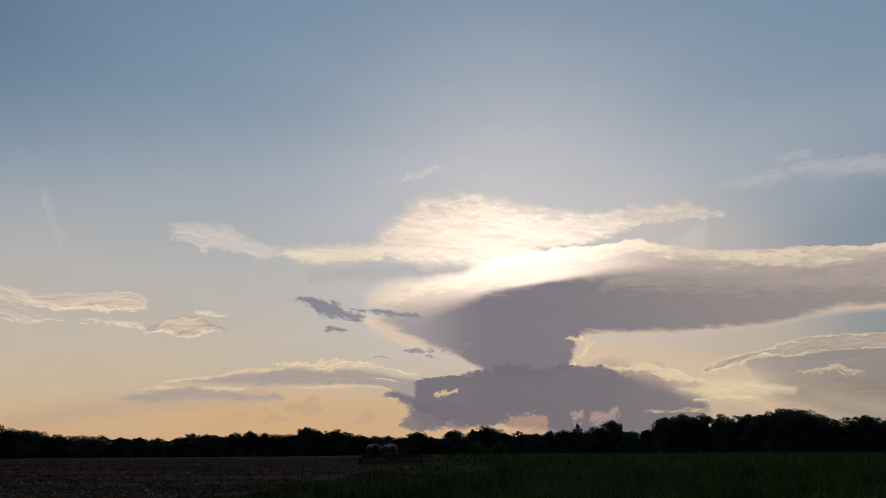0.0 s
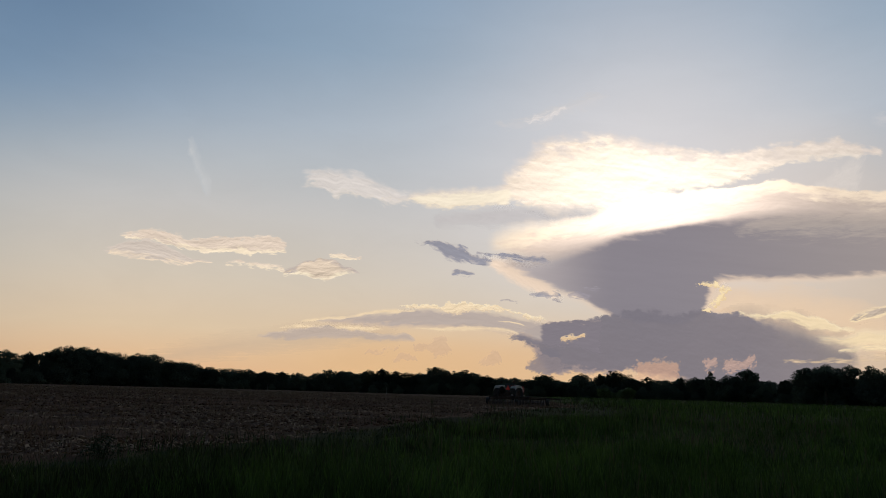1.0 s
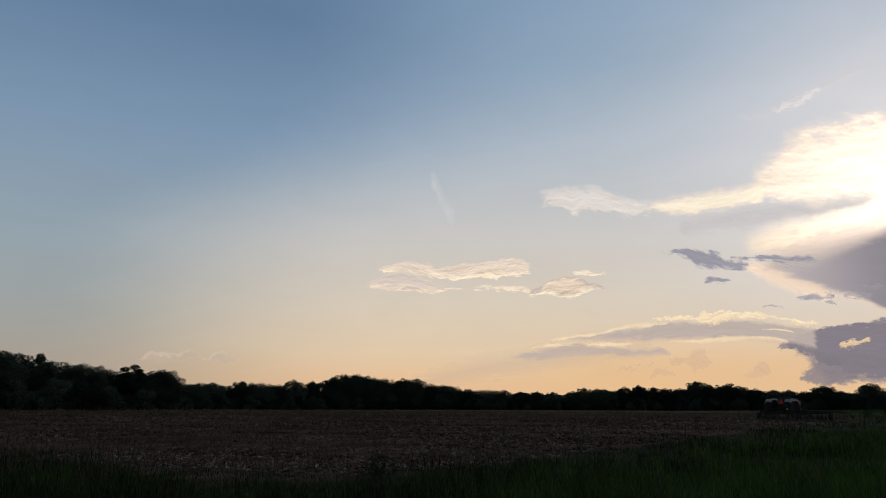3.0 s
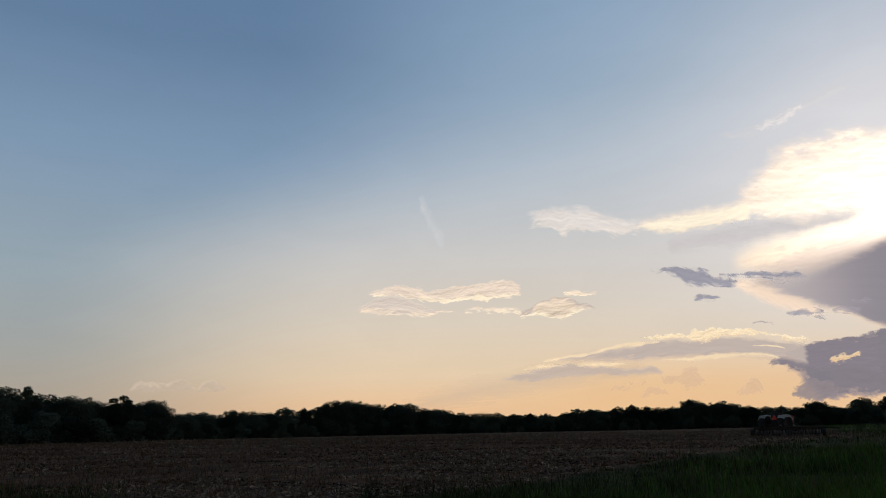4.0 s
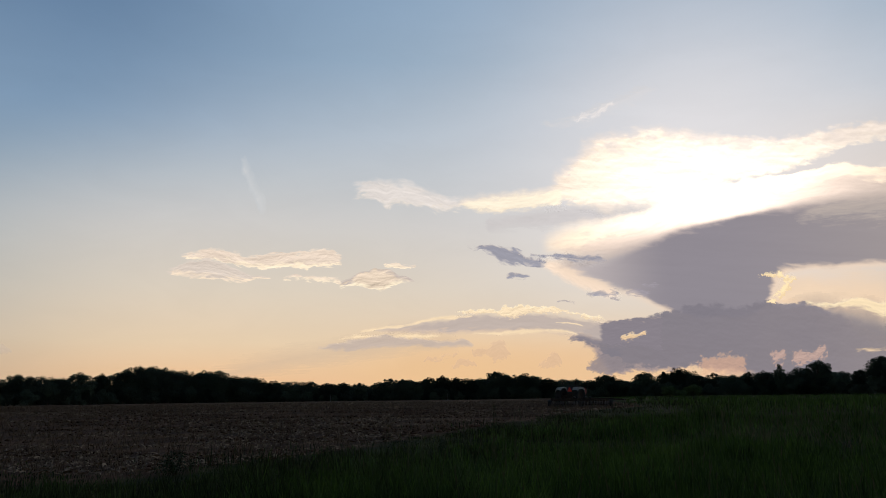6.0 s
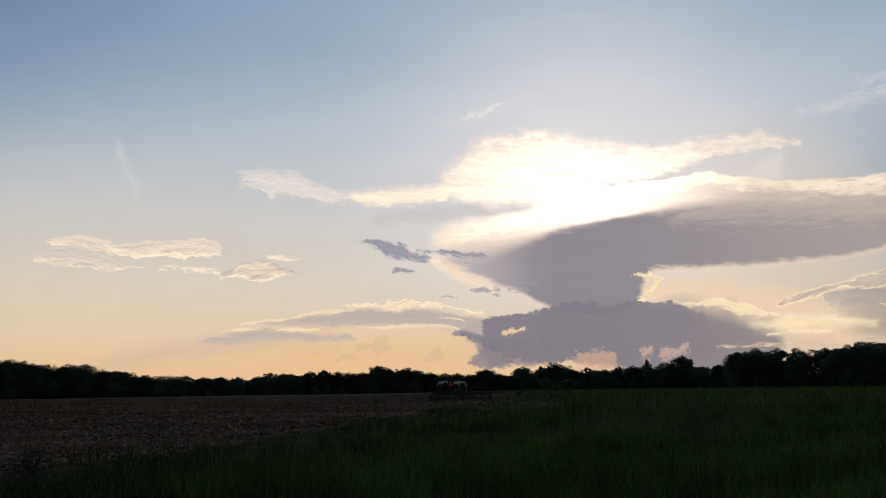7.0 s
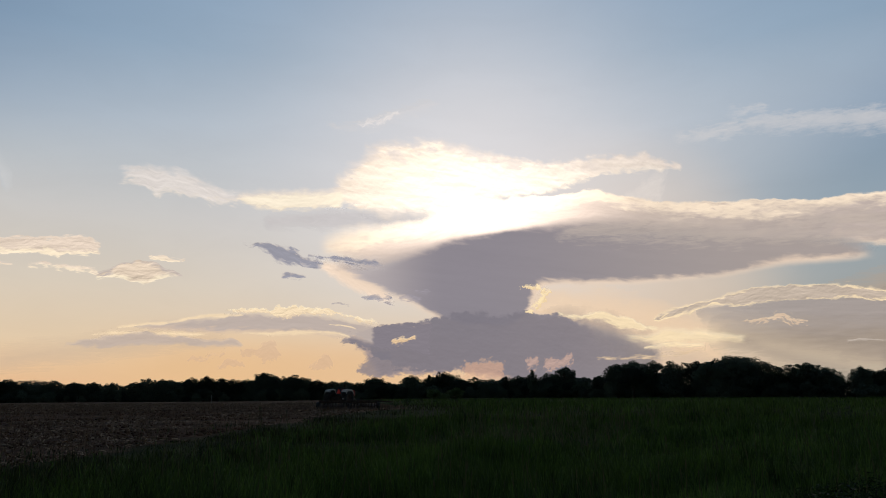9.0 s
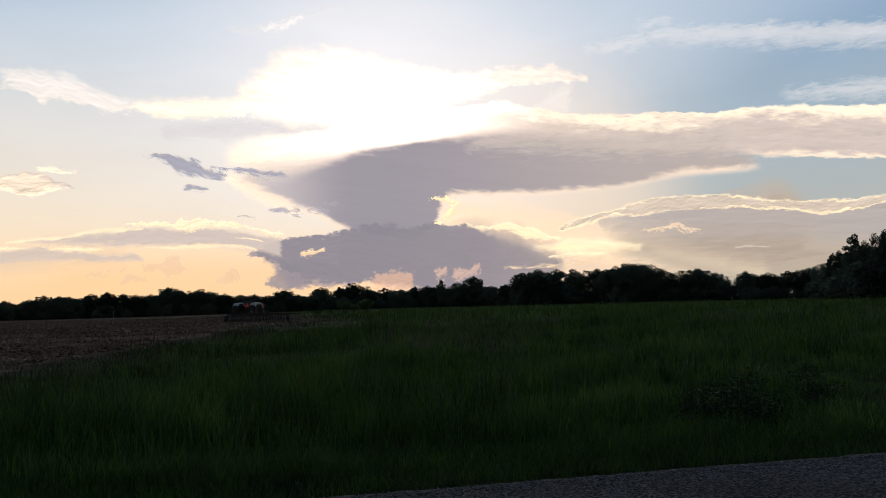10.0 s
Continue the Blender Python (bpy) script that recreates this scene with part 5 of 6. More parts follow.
fresh.add(lone)
weed = shrub(31, "low dark weed clump in the meadow grass", "weed_clump", "weeds in the meadow", WEED, 1800, 0.045)
fresh.add(weed)
for k, (a, d, h) in enumerate(((-30.8, 10.2, 0.8), (-29.4, 10.5, 0.7), (-32.2, 10.4, 0.65), (-28.0, 11.0, 0.55), (-31.5, 11.2, 0.8), (14, 19.5, 0.5), (12.8, 20.5, 0.42), (-0.5, 95, 0.9), (-1.6, 100, 0.8),
                               (-2.6, 98, 0.7), (-4.2, 104, 0.9), (-5.6, 108, 0.8), (-18, 24, 0.6), (-36, 12.5, 0.7), (33, 17.5, 0.55))):
    plant(weed, a, d, h, rng.uniform(0.9, 1.6), rng.uniform(0, 360), 2.0)
plant(lone, -2.5, 215, 3.2, 1.5, 10, 2.0)
plant(lone, -4.1, 220, 3.6, 1.45, 100, 2.0)
plant(lone, -3.3, 212, 1.8, 1.6, 200, 2.0)

# ---- tractor and implement ----
def box(bm, centre, size, turn=(0, 0, 0), bevel=0.0):
    m = pose(*centre, *turn) @ Matrix.Diagonal((*size, 1))
    made = bmesh.ops.create_cube(bm, size=1, matrix=m)
    if bevel:
        edges = list({e for v in made["verts"] for e in v.link_edges})
        bmesh.ops.bevel(bm, geom=edges, offset=bevel, segments=2, affect="EDGES", clamp_overlap=True)


def lathe(bm, profile, centre, sides=28):
    """Turns (radius, across) points about an x axis through centre, closed on itself."""
    rings = []
    for k in range(sides):
        a = 2 * math.pi * k / sides
        rings.append([bm.verts.new((centre[0] + c, centre[1] + r * math.cos(a), centre[2] + r * math.sin(a))) for r, c in profile])
    n = len(profile)
    for k in range(sides):
        p, q = rings[k], rings[(k + 1) % sides]
        for j in range(n):
            bm.faces.new((p[j], p[(j + 1) % n], q[(j + 1) % n], q[j]))


def wheel(parent, x, y, r, w, name, lugs=0, rim_paint=None):
    """A tyre with tread bars and its dished rim."""
    bm = bmesh.new()
    h = w / 2
    lathe(bm, [(r * 0.58, -h * 0.7), (r * 0.8, -h), (r * 0.95, -h * 0.9), (r * 0.98, -h * 0.4), (r * 0.98, h * 0.4), (r * 0.95, h * 0.9), (r * 0.8, h), (r * 0.58, h * 0.7)], (x, y, r))
    for k in range(lugs):
        a = 360 * k / lugs
        for side in (-1, 1):
            b = radians(a + (180 / lugs if side > 0 else 0))
            box(bm, (x + side * h * 0.5, y + math.cos(b) * r * 0.985, r + math.sin(b) * r * 0.985), (h * 1.05, 0.06, 0.07), (math.degrees(b), 0, side * 25))
    tyre = part(name, bm, RUBBER, parent, "black rubber tyre with tread bars" if lugs else "")
    bm = bmesh.new()
    lathe(bm, [(r * 0.6, -h * 0.6), (r * 0.6, h * 0.6), (r * 0.5, h * 0.5), (r * 0.3, h * 0.1), (0.04, h * 0.1), (0.04, -h * 0.1), (r * 0.3, -h * 0.1), (r * 0.5, -h * 0.5)], (x, y, r), 20)
    for k in range(8):
        b = 2 * math.pi * k / 8
        tube(bm, (x - h * 0.14, y + math.cos(b) * r * 0.2, r + math.sin(b) * r * 0.2), (x + h * 0.14, y + math.cos(b) * r * 0.2, r + math.sin(b) * r * 0.2), 0.02, 0.02, 6)
    part("rim", bm, rim_paint or WHITE_PAINT, tyre)
    return tyre


def fender(parent, x):
    """A broad flat-topped fender with a rolled edge over a rear wheel."""
    bm = bmesh.new()
    pts = []
    for k in range(11):
        a = radians(40 + 110 * k / 10)
        pts.append((math.cos(a) * -0.92, min(0.82 + math.sin(a) * 0.92, 1.66 - 0.05 * math.cos(a))))
    rows = []
    left, right = (-0.24, -0.06) if x < 0 else (-0.06, -0.16)      # the skirt hangs deeper on the outer side
    for yy, zz in pts:
        rows.append([bm.verts.new((x + s, yy, zz + d)) for s, d in ((-0.29, left), (-0.25, 0.0), (0.0, 0.02), (0.25, 0.0), (0.29, right))])
    for p, q in zip(rows, rows[1:]):
        for j in range(4):
            bm.faces.new((p[j], p[j + 1], q[j + 1], q[j]))
    bmesh.ops.solidify(bm, geom=bm.faces[:], thickness=0.025)
    return part("fender", bm, WHITE_PAINT, parent, "off-white painted steel fender")


def tractor(at):
    t = thing("tractor", "old red farm tractor with white fenders, parked on the stubble", "tractor", at=at)
    for s in (-1, 1):
        wheel(t, s * 0.86, 0.0, 0.82, 0.46, "rear_tyre", 22, DARK_IRON)
        wheel(t, s * 0.72, 2.45, 0.42, 0.24, "front_tyre", 0, DARK_IRON)
        fender(t, s * 0.82)
    bm = bmesh.new()
    tube(bm, (-0.86, 0, 0.82), (0.86, 0, 0.82), 0.13, 0.13, 12)
    box(bm, (0, 0.1, 0.85), (0.5, 0.8, 0.55), bevel=0.06)
    box(bm, (0, 1.3, 0.85), (0.42, 1.9, 0.5), bevel=0.05)
    part("transmission", bm, DARK_IRON, t, "greasy dark gearbox and axle housing")
    bm = bmesh.new()
    tube(bm, (-0.72, 2.45, 0.44), (0.72, 2.45, 0.44), 0.06, 0.06)
    part("front_axle", bm, DARK_IRON, t)
    bm = bmesh.new()
    box(bm, (0, 1.75, 1.32), (0.56, 1.75, 0.6), bevel=0.09)
    box(bm, (0, 0.95, 1.5), (0.56, 0.18, 0.42), bevel=0.05)
    part("hood", bm, RED_PAINT, t, "red engine hood and dash")
    bm = bmesh.new()
    for k in range(7):
        box(bm, (0, 2.64, 1.2 + k * 0.08), (0.46, 0.03, 0.03))
    part("grille", bm, DARK_IRON, t)
    bm = bmesh.new()
    tube(bm, (-0.22, 1.5, 1.7), (-0.22, 1.5, 2.1), 0.045, 0.045, 12)
    tube(bm, (-0.22, 1.5, 2.1), (-0.22, 1.5, 2.18), 0.025, 0.025, 10)
    tube(bm, (-0.22, 1.5, 2.18), (-0.22, 1.44, 2.27), 0.025, 0.025, 10)
    part("exhaust_pipe", bm, DARK_IRON, t, "upright dark exhaust pipe")
    bm = bmesh.new()
    box(bm, (0, 0.1, 1.36), (0.5, 0.46, 0.14), bevel=0.04)
    box(bm, (0, -0.12, 1.62), (0.5, 0.1, 0.44), (-8, 0, 0), 0.04)
    box(bm, (0, 0.1, 1.2), (0.3, 0.3, 0.22))
    part("seat", bm, VINYL, t, "black padded driver's seat")
    bm = bmesh.new()
    made = []
    for k in range(16):
        a, b = 2 * math.pi * k / 16, 2 * math.pi * (k + 1) / 16
        spot = [Vector((math.cos(c) * 0.22, 0.72 + math.sin(c) * 0.15, 1.74 + math.sin(c) * 0.14)) for c in (a, b)]
        tube(bm, spot[0], spot[1], 0.016, 0.016, 6)
    for c in (0.5, 2.6, 4.7):
        tube(bm, (0, 0.72, 1.72), (math.cos(c) * 0.22, 0.72 + math.sin(c) * 0.15, 1.74 + math.sin(c) * 0.14), 0.012, 0.012, 6)
    tube(bm, (0, 0.72, 1.73), (0, 0.92, 1.5), 0.025, 0.025)
    part("steering_wheel", bm, VINYL, t)
    for s in (-1, 1):
        bm = bmesh.new()
        tube(bm, (s * 0.62, -0.1, 1.76), (s * 0.62, -0.1, 1.92), 0.015, 0.015, 6)
        tube(bm, (s * 0.62, -0.18, 1.96), (s * 0.62, -0.06, 1.96), 0.07, 0.05, 12)
        part("work_lamp", bm, DARK_IRON, t)
        bm = bmesh.new()
        tube(bm, (s * 0.4, -0.3, 0.75), (s * 0.42, -1.05, 0.55), 0.035, 0.03)
        part("lift_arm", bm, DARK_IRON, t)
    bm = bmesh.new()
    box(bm, (0, -0.75, 0.48), (0.1, 1.1, 0.05))
    part("drawbar", bm, DARK_IRON, t)
    # slow-vehicle triangle: an orange triangle inside a red rim, corners cut
    def triangle(size, y, depth):
        b = bmesh.new()
        ring = []
        for k in range(3):
            a = radians(90 + 120 * k)
            for off in (-9, 9):
                ring.append((math.cos(a + radians(off)) * size, math.sin(a + radians(off)) * size))
        f = b.faces.new([b.verts.new((px + 0.36, y, pz + 1.42)) for px, pz in ring])
        grow = bmesh.ops.extrude_face_region(b, geom=[f])
        bmesh.ops.translate(b, verts=[v for v in grow["geom"] if isinstance(v, bmesh.types.BMVert)], vec=(0, depth, 0))
        bmesh.ops.recalc_face_normals(b, faces=b.faces[:])
        return b
    sign = part("warning_triangle", triangle(0.23, -0.75, 0.012), SIGN_RED, t, "orange and red slow-vehicle triangle")
    part("sign_face", triangle(0.14, -0.758, 0.006), SIGN_ORANGE, sign)
    bm = bmesh.new()
    box(bm, (0.36, -0.715, 1.0), (0.05, 0.04, 1.0))
    part("sign_bracket", bm, DARK_IRON, t)
    return t


def harrow(at):
    """A trailed disc harrow: frame, four gangs of discs, carrying wheels, a folded wing."""
    h = thing("disc_harrow", "wide rusty disc harrow standing behind the tractor", "harrow", at=at)
    bm = bmesh.new()
    for y in (-1.1, 0.0, 1.1):
        box(bm, (0, y, 0.72), (4.6, 0.1, 0.1), bevel=0.01)
    for x in (-2.0, -0.8, 0.8, 2.0):
        box(bm, (x, 0, 0.72), (0.1, 2.5, 0.1), bevel=0.01)
    part("main_frame", bm, DARK_IRON, h)
    bm = bmesh.new()
    box(bm, (-0.55, 2.0, 0.62), (0.08, 2.1, 0.1), (0, 0, -28))
    box(bm, (0.55, 2.0, 0.62), (0.08, 2.1, 0.1), (0, 0, 28))
    part("tongue", bm, DARK_IRON, h)
    disc = None
    for gx, gy, yaw in ((-1.2, 1.0, 16), (1.2, 1.0, -16), (-1.2, -1.0, -16), (1.2, -1.0, 16)):
        bm = bmesh.new()
        c, s = math.cos(radians(yaw)), math.sin(radians(yaw))
        tube(bm, (gx - c * 1.15, gy - s * 1.15, 0.27), (gx + c * 1.15, gy + s * 1.15, 0.27), 0.03, 0.03)
        box(bm, (gx, gy, 0.6), (2.3, 0.09, 0.09), (0, 0, yaw))
        for k in (-0.8, 0.0, 0.8):
            tube(bm, (gx + c * k, gy + s * k, 0.27), (gx + c * k, gy + s * k, 0.6), 0.03, 0.03, 6)
        gang = part("disc_gang", bm, DARK_IRON, h)
        for k in range(10):
            off = -1.08 + 0.24 * k
            if disc is None:
                b = bmesh.new()
                lathe(b, [(0.27, 0.0), (0.16, 0.035), (0.03, 0.05), (0.03, 0.06), (0.16, 0.045), (0.272, 0.006)], (0, 0, 0), 18)
                disc = part("disc_blade", b, BLADE_STEEL, gang, "worn steel disc blade")
                made = disc
            else:
                made = new("disc_blade", disc.data)
                made.parent = gang
            made.matrix_basis = pose(gx + c * off, gy + s * off, 0.27, 0, 0, yaw)
    for s in (-1, 1):
        wheel(h, s * 2.55, -0.1, 0.34, 0.24, "carrying_tyre", 0, DARK_IRON)
        bm = bmesh.new()
        box(bm, (s * 2.38, -0.05, 0.55), (0.08, 0.1, 0.5), (25, 0, 0))
        tube(bm, (s * 2.3, -0.1, 0.34), (s * 2.6, -0.1, 0.34), 0.04, 0.04)
        part("wheel_arm", bm, DARK_IRON, h)
    bm = bmesh.new()
    box(bm, (2.9, -0.4, 0.66), (1.5, 0.08, 0.08), (0, 4, 12))
    box(bm, (3.0, 0.5, 0.68), (1.5, 0.08, 0.08), (0, 4, -10))
    box(bm, (3.6, 0.05, 0.62), (0.08, 1.2, 0.08))
    part("wing_frame", bm, DARK_IRON, h)
    for k in range(8):
        bm = bmesh.new()
        x = 2.45 + 0.17 * k
        tube(bm, (x, -0.55 + 0.05 * k, 0.66), (x, -0.75 + 0.05 * k, 0.4), 0.014, 0.014, 5)
        tube(bm, (x, -0.75 + 0.05 * k, 0.4), (x, -0.62 + 0.05 * k, 0.1), 0.014, 0.01, 5)
        part("spring_tine", bm, BLADE_STEEL, h)
    for s in (-0.5, 0.5):
        bm = bmesh.new()
        tube(bm, (s, 0.9, 0.85), (s, 0.1, 0.95), 0.05, 0.05, 10)
        tube(bm, (s, 0.1, 0.95), (s, -0.5, 0.85), 0.025, 0.025, 8)
        part("hydraulic_ram", bm, BLADE_STEEL, h)
    return h


x, y, z = stand(4.52, 60.0)
tractor(pose(x, y, z, 0, 0, -24) @ Matrix.Scale(0.88, 4))
x, y, z = stand(3.82, 56.4)
harrow(pose(x, y, z - 0.02, 0, 0, -2) @ Matrix.Scale(0.86, 4))

post = thing("marker_post", "thin pale marker post in the field", "post", "field markers", at=pose(*stand(13.6, 150)))
bm = bmesh.new()
tube(bm, (0, 0, -0.2), (0, 0, 1.25), 0.03, 0.028, 8)
part("stake", bm, POST_WHITE, post)
bm = bmesh.new()
box(bm, (0, 0, 1.3), (0.09, 0.04, 0.2), bevel=0.012)
part("reflector_plate", bm, POST_WHITE, post)
copy_thing(post, pose(*stand(22.3, 170)))

# ---- grass, stubble and litter ----
def wedge(rng, count, near, far, lo=-46.0, hi=66.0, power=1.0):
    """Random places in the fan of ground between two distances."""
    d = near + (far - near) * rng.rand(count) ** power
    a = np.radians(rng.uniform(lo, hi, count))
    return -np.sin(a) * d, np.cos(a) * d


def blades(rng, x, y, high, width, lean, material, name):
    """Grass blades: each a bent, tapering strip of two faces."""
    n = len(x)
    z = ground_z(x, y) - 0.02
    turn, bend = rng.uniform(0, 2 * np.pi, n), rng.uniform(0, 2 * np.pi, n)
    side = np.stack([np.cos(turn), np.sin(turn), np.zeros(n)], -1) * (width / 2)[:, None]
    tilt = np.stack([np.cos(bend), np.sin(bend), np.zeros(n)], -1) * (high * lean)[:, None]
    foot = np.stack([x, y, z], -1)
    up = np.zeros((n, 3))
    up[:, 2] = high
    mid = foot + up * 0.55 + tilt * 0.3
    tip = foot + up + tilt
    verts = np.stack([foot - side, foot + side, mid + side * 0.8, mid - side * 0.8, tip], 1).reshape(-1, 3)
    k = np.arange(n)[:, None] * 5
    return grown(name, verts, k + np.array([[0, 1, 2, 3]]), k + np.array([[3, 2, 4]]), material)


rng = np.random.RandomState(77)


def tall_grass():
    xs, ys = [], []
    for count, near, far in ((60000, 7.0, 16.0), (120000, 15.0, 38.0), (80000, 36.0, 90.0), (60000, 85.0, 240.0)):
        x, y = wedge(rng, count, near, far)
        xs.append(x), ys.append(y)
    x, y = np.concatenate(xs), np.concatenate(ys)
    away = np.hypot(x, y)
    tuft = fractal(x * 0.5 + 200, y * 0.5 + 200, 37, 4)
    stubble = field_edge(x, y)
    keep = (road_gap(x, y) > 1.1) & (stubble < 3.2 * rng.rand(len(x)) ** 3 - 0.4 + 1.5 * (tuft - 0.5)) & (rng.rand(len(x)) < 0.35 + 1.2 * tuft)
    x, y, away, tuft, stubble = (v[keep] for v in (x, y, away, tuft, stubble))
    grow = np.clip((road_gap(x, y) - 1.0) / 2.5, 0.35, 1.0) * np.clip(0.32 - stubble * 0.07, np.where(away < 26, 0.62, 0.3), 1.0)
    clump = np.clip((fractal(x * 1.6 + 31, y * 1.6 + 17, 61, 2) - 0.3) / 0.4, 0.0, 1.0)
    hollow = np.clip((fractal(x * 0.28 + 71, y * 0.4 + 57, 63, 3) - 0.36) / 0.2, 0.25, 1.0)
    high = (0.10 + 0.45 * tuft + 0.4 * clump ** 2) * hollow * rng.uniform(0.45, 1.25, len(x)) * grow
    high = np.where(away > 85, high * 0.8, high)
    wide, lean = 0.005 + 0.0007 * away, rng.uniform(0.03, 0.55, len(x))
    # towards the stubble the grass is drier and mixed with weeds
    dry = np.clip(1.0 + stubble / 7, 0, 0.85) * (away < 80) > rng.rand(len(x))
    for name, label, pick, material in (("tall_grass", "tall unmown dark green meadow grass", ~dry, GRASS),
                                        ("margin_grass", "drier olive grass and weeds along the field edge", dry, MARGIN)):
        me = blades(rng, x[pick], y[pick], high[pick], wide[pick], lean[pick], material, name)
        tagged(new(name, me), label, "grass", kind="stuff")


def tussocks():
    """Thick tufts of broad blades that lean out from their middle, in drifts with dark hollows between."""
    cx, cy = wedge(rng, 15000, 7.2, 30.0, power=1.25)
    drift = fractal(cx * 0.42 + 130, cy * 0.6 + 130, 81, 3)
    keep = (road_gap(cx, cy) > 1.2) & (field_edge(cx, cy) < -1.5 - 4 * rng.rand(len(cx))) & (drift > 0.36 + 0.2 * rng.rand(len(cx)))
    cx, cy, drift = cx[keep], cy[keep], drift[keep]
    tall = np.clip((drift - 0.3) * 1.5, 0.16, 0.6) * rng.uniform(0.6, 1.2, len(cx)) * np.clip(0.4 + 0.3 * (road_gap(cx, cy) - 1.2), 0.4, 1.0)
    each = 13
    x, y = np.repeat(cx, each) + rng.normal(0, 0.085, len(cx) * each), np.repeat(cy, each) + rng.normal(0, 0.085, len(cx) * each)
    high = np.repeat(tall, each) * rng.uniform(0.55, 1.15, len(x))
    wide = 0.007 + 0.0006 * np.hypot(x, y)
    lean = rng.uniform(0.05, 0.5, len(x))
    # towards the field ever more tufts take the colour with the dimness painted in
    dark = np.repeat(np.clip(-(cx + 1.0) / 6.0, 0, 1) > rng.rand(len(cx)), each)
    for pick, material, label in ((~dark, TUSSOCK, "broad-bladed green grass tussocks in the meadow"), (dark, DIM_TUSSOCK, "dark green grass tussocks near the stubble field, toned down for shade")):
        me = blades(rng, x[pick], y[pick], high[pick], wide[pick], lean[pick], material, "tussock_grass")
        tagged(new("tussock_grass", me), label, "grass", kind="stuff")


def verge_grass():
    x, y = wedge(rng, 60000, 6.2, 11.5)
    s = road_gap(x, y)
    keep = (s > 0.03 + 0.12 * rng.rand(len(x))) & (s < 1.2 + 1.5 * rng.rand(len(x)))
    x, y, s = x[keep], y[keep], s[keep]
    high = (0.06 + 0.14 * fractal(x * 0.9 + 20, y * 0.9 + 20, 43)) * rng.uniform(0.6, 1.4, len(x)) * np.clip(0.7 + s * 0.6, 0.5, 1.6)
    me = blades(rng, x, y, high, np.full(len(x), 0.009), rng.uniform(0.2, 0.9, len(x)), VERGE, "verge_grass")
    tagged(new("verge_grass", me), "short green verge grass along the road", "grass", kind="stuff")


def seed_heads():
    """Pale flowering stems standing out of the grass, with a spindle of seed at the top."""
    x, y = wedge(rng, 1500, 8.5, 40.0, power=1.3)
    tuft = fractal(x * 0.22 + 400, y * 0.22 + 400, 47, 3)
    # a pale drier patch of the meadow bears most of them
    px, py = wedge(rng, 160, 22.0, 36.0, -19.0, -5.0)
    x, y, tuft = np.concatenate([x, px]), np.concatenate([y, py]), np.concatenate([tuft, np.ones(len(px))])
    keep = (road_gap(x, y) > 2.0) & (field_edge(x, y) < 0.8) & (tuft > 0.52)
    x, y = x[keep], y[keep]
    n = len(x)
    high = rng.uniform(0.35, 0.8, n)
    foot = np.stack([x, y, ground_z(x, y)], -1)
    sway = np.stack([rng.normal(0, 0.08, n), rng.normal(0, 0.08, n), high], -1)
    wide = (0.002 + 0.00022 * np.hypot(x, y))[:, None]
    right = np.array([[1.0, 0.0, 0.0]])
    neck, top = foot + sway * 0.8, foot + sway * 1.1
    bulge = foot + sway * 0.95
    verts = np.stack([foot - right * wide, foot + right * wide, neck + right * wide, neck - right * wide,
                      bulge + right * wide * 2, top, bulge - right * wide * 2], 1).reshape(-1, 3)
    k = np.arange(n)[:, None] * 7
    quads = np.concatenate([k + np.array([[0, 1, 2, 3]]), k + np.array([[3, 4, 5, 6]])])
    tagged(new("seed_stems", grown("seed_stems", verts, quads, NO_TRIS, SEED)), "thin dry seed stems above the grass", "grass", kind="stuff")


def stubble():
    """Cut maize stalks in rows, leaning stumps of a hand's to a knee's height."""
    x, y = wedge(rng, 26000, 14.0, 110.0, -4.0, 66.0)
    y = y - (y - x * 0.25) % 0.76 * 0.7
    keep = field_edge(x, y) > 0.4
    x, y = x[keep], y[keep]
    n = len(x)
    high = rng.uniform(0.06, 0.3, n) * np.where(rng.rand(n) < 0.05, 2.3, 1.0)
    foot = np.stack([x, y, ground_z(x, y) - 0.02], -1)
    top = foot + np.stack([rng.normal(0, 0.5, n) * high, rng.normal(0, 0.5, n) * high, high], -1)
    r = 0.009 + 0.0002 * np.hypot(x, y)
    ring = [np.stack([np.cos(a) * r, np.sin(a) * r, 0 * r], -1) for a in (0.5, 2.6, 4.7)]
    verts = np.stack([foot + p for p in ring] + [top + p * 0.8 for p in ring], 1).reshape(-1, 3)
    k = np.arange(n)[:, None] * 6
    quads = np.concatenate([k + np.array([[a, b, b + 3, a + 3]]) for a, b in ((0, 1), (1, 2), (2, 0))])
    tris = k + np.array([[3, 4, 5]])
    tagged(new("maize_stubble", grown("maize_stubble", verts, quads, tris, STALK)), "cut brown maize stalks left standing in the field", "stubble", kind="stuff")


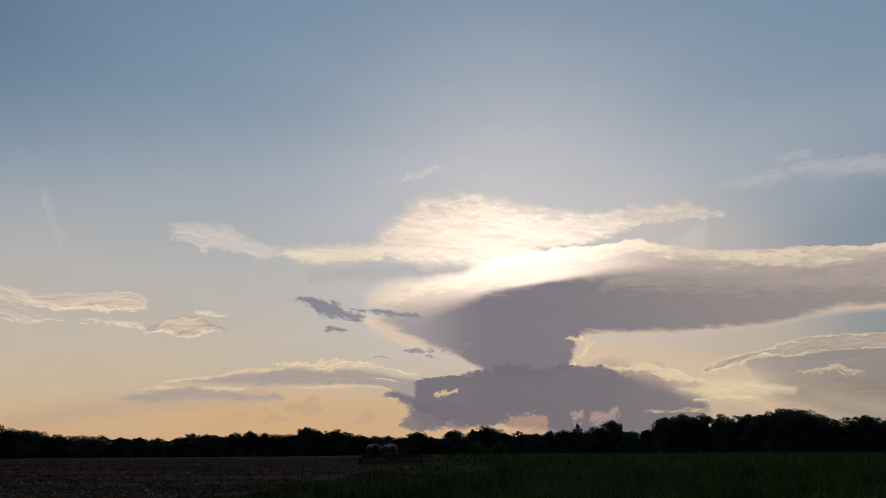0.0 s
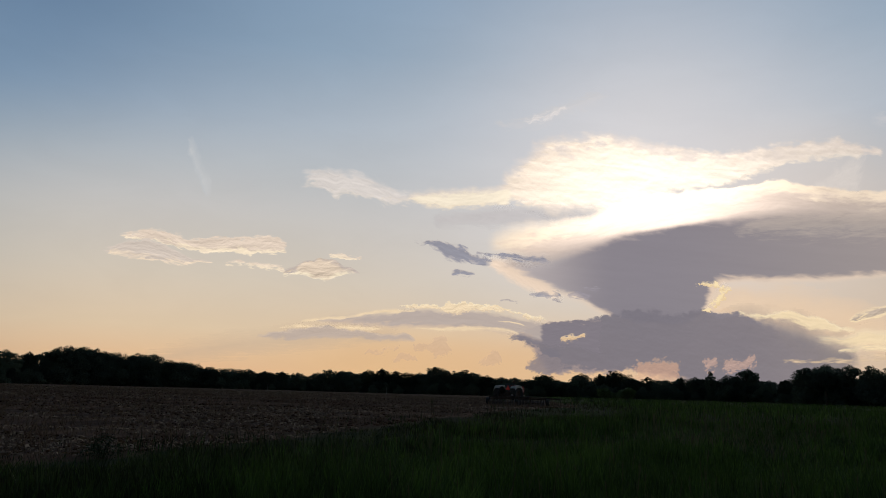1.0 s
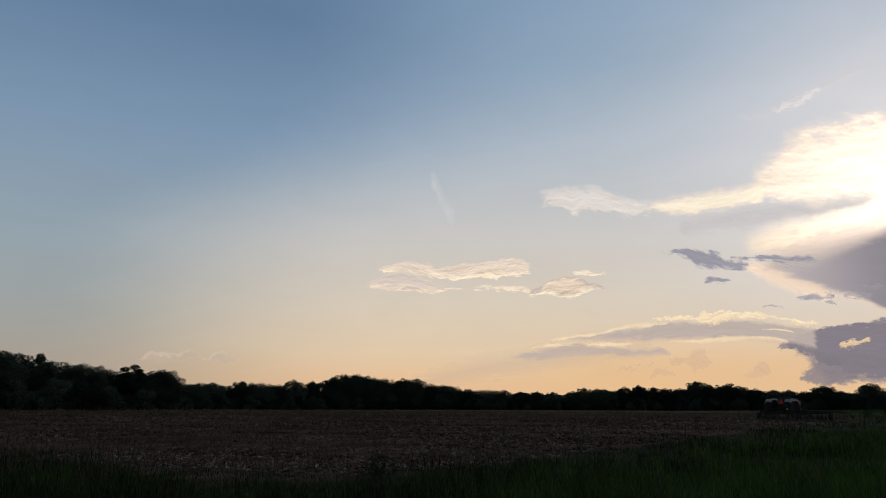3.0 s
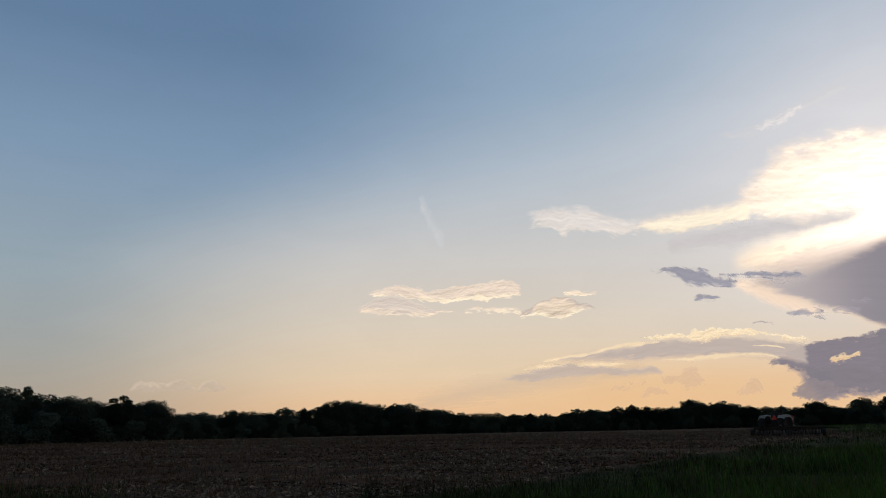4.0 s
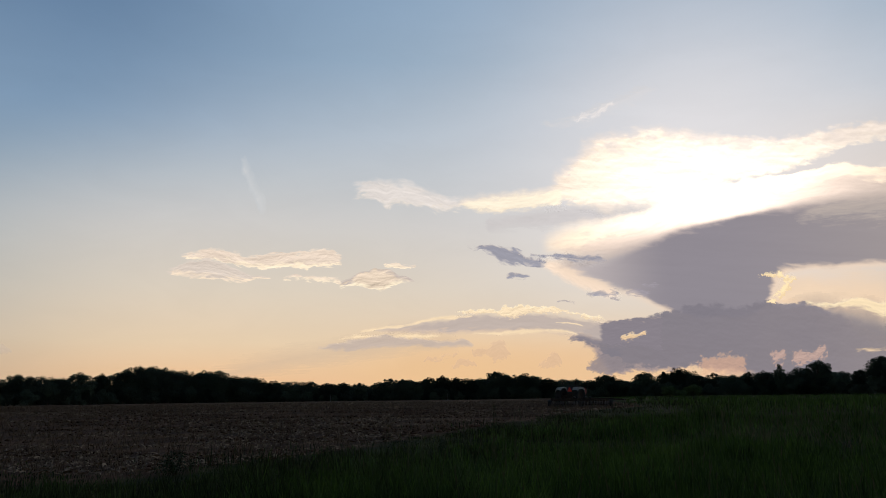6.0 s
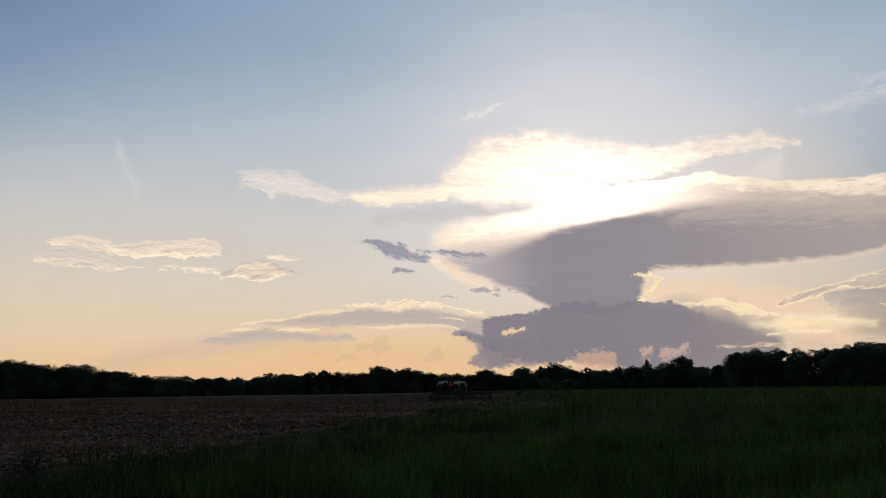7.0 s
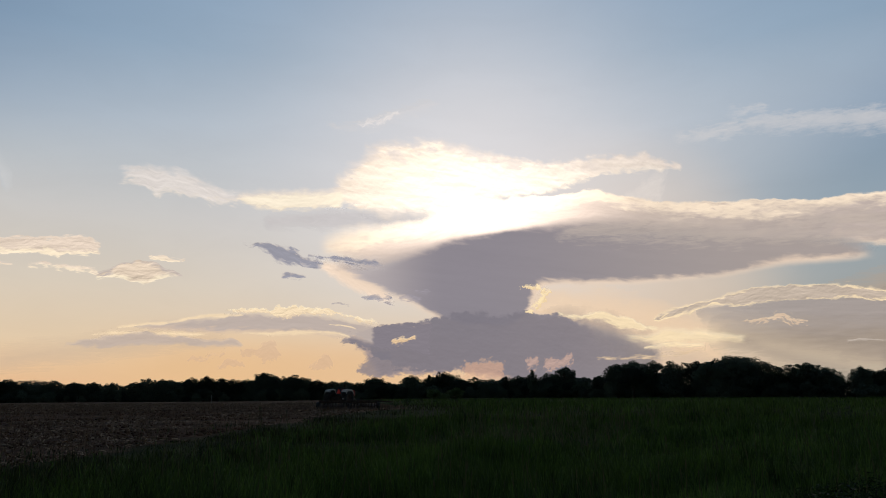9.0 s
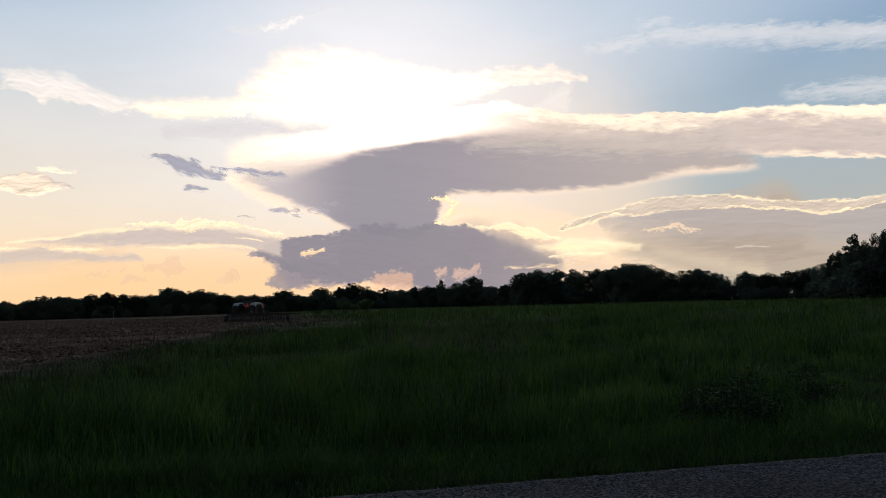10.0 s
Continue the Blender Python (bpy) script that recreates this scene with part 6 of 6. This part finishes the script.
def litter():
    """Dry husks and stalk pieces lying on the earth, curled strips."""
    x, y = wedge(rng, 95000, 14.0, 130.0, -4.0, 66.0)
    patch = fractal(x * 0.16 + 600, y * 0.4 + 600, 53, 3)
    keep = (field_edge(x, y) > 0.2) & (patch > 0.44 + 0.14 * rng.rand(len(x)))
    x, y = x[keep], y[keep]
    n = len(x)
    away = np.hypot(x, y)
    a = rng.uniform(0, 2 * np.pi, n)
    long = rng.uniform(0.05, 0.2, n) * (1 + away * 0.004)
    wide = rng.uniform(0.01, 0.03, n) * (1 + away * 0.01)
    u = np.stack([np.cos(a), np.sin(a), rng.normal(0, 0.25, n)], -1) * (long / 2)[:, None]
    v = np.stack([-np.sin(a), np.cos(a), rng.normal(0, 0.6, n)], -1) * (wide / 2)[:, None]
    mid = np.stack([x, y, ground_z(x, y) + rng.uniform(0.02, 0.07, n)], -1)
    lift = np.array([[0, 0, 0.02]])
    verts = np.stack([mid - u - v, mid - u + v, mid + v + lift, mid - v + lift, mid + u + v, mid + u - v], 1).reshape(-1, 3)
    k = np.arange(n)[:, None] * 6
    quads = np.concatenate([k + np.array([[0, 1, 2, 3]]), k + np.array([[3, 2, 4, 5]])])
    tagged(new("maize_litter", grown("maize_litter", verts, quads, NO_TRIS, STRAW)), "pale dry maize husks and stalks strewn on the earth", "straw", kind="stuff")


def clods():
    """Broken lumps of earth turned up between the stubble rows."""
    x, y = wedge(rng, 26000, 14.0, 75.0, -4.0, 66.0, 1.4)
    row = fractal(x * 0.12 + 700, y * 0.7 + 700, 57, 3)
    keep = (field_edge(x, y) > 0.6) & (row < 0.56 - 0.14 * rng.rand(len(x)))
    x, y = x[keep], y[keep]
    n = len(x)
    size = rng.uniform(0.02, 0.075, n) * (1 + 0.012 * np.hypot(x, y))
    mid = np.stack([x, y, ground_z(x, y) + size * 0.2], -1)
    ring = rng.normal(size=(n, 6, 3)) * 0.22 + np.array([(1.3, 0, 0), (0, 1, 0), (-1.3, 0, 0), (0, -1, 0), (0, 0, 0.7), (0, 0, -0.7)])
    verts = (mid[:, None] + ring * size[:, None, None]).reshape(-1, 3)
    k = np.arange(n)[:, None] * 6
    tris = np.concatenate([k + np.array([[a, b, c]]) for a, b, c in ((0, 1, 4), (1, 2, 4), (2, 3, 4), (3, 0, 4), (1, 0, 5), (2, 1, 5), (3, 2, 5), (0, 3, 5))])
    tagged(new("earth_clods", grown("earth_clods", verts, np.zeros((0, 4), int), tris, EARTH)), "dark brown lumps of broken earth in the field", "earth", kind="stuff")


def dry_patch():
    """A drier, thinner patch of the meadow with pale bent blades."""
    x, y = wedge(rng, 3000, 22.0, 33.0, -20.0, -4.0)
    # thins out from its middle
    off = ((np.hypot(x, y) - 26) / 5) ** 2 + ((np.degrees(np.arctan2(x, y)) - 12) / 6) ** 2
    keep = fractal(x * 0.5 + 810, y * 1.3 + 810, 67, 3) > 0.5 + 0.14 * off
    x, y = x[keep], y[keep]
    me = blades(rng, x, y, rng.uniform(0.2, 0.62, len(x)), np.full(len(x), 0.018), rng.uniform(0.4, 1.3, len(x)), DRY, "dry_grass")
    tagged(new("dry_grass", me), "patch of pale dry grass in the meadow", "grass", kind="stuff")


def gravel():
    """Loose chippings along the road's far edge and on its surface."""
    n = 9000
    x = rng.uniform(-6, 16, n)
    s = np.abs(rng.normal(0, 0.55, n))
    y = ROAD_FAR + ROAD_TILT * x + 0.06 - s
    size = rng.uniform(0.004, 0.013, n)
    across = (y - ROAD_NEAR - ROAD_TILT * x) / (ROAD_FAR - ROAD_NEAR)
    z = np.where(s < 0.1, 0.0, 0.02 + 0.05 * (1 - (2 * np.clip(across, 0, 1) - 1) ** 2))
    mid = np.stack([x, y, z + size * 0.4], -1)
    ring = rng.normal(size=(n, 6, 3)) * 0.25 + np.array([(1, 0, 0), (0, 1, 0), (-1, 0, 0), (0, -1, 0), (0, 0, 0.8), (0, 0, -0.8)])
    verts = (mid[:, None] + ring * size[:, None, None]).reshape(-1, 3)
    k = np.arange(n)[:, None] * 6
    tris = np.concatenate([k + np.array([[a, b, c]]) for a, b, c in ((0, 1, 4), (1, 2, 4), (2, 3, 4), (3, 0, 4), (1, 0, 5), (2, 1, 5), (3, 2, 5), (0, 3, 5))])
    tagged(new("gravel", grown("gravel", verts, np.zeros((0, 4), int), tris, STONE)), "loose grey chippings along the road edge", "gravel", kind="stuff")


tall_grass()
tussocks()
dry_patch()
gravel()
verge_grass()
seed_heads()
stubble()
litter()
clods()
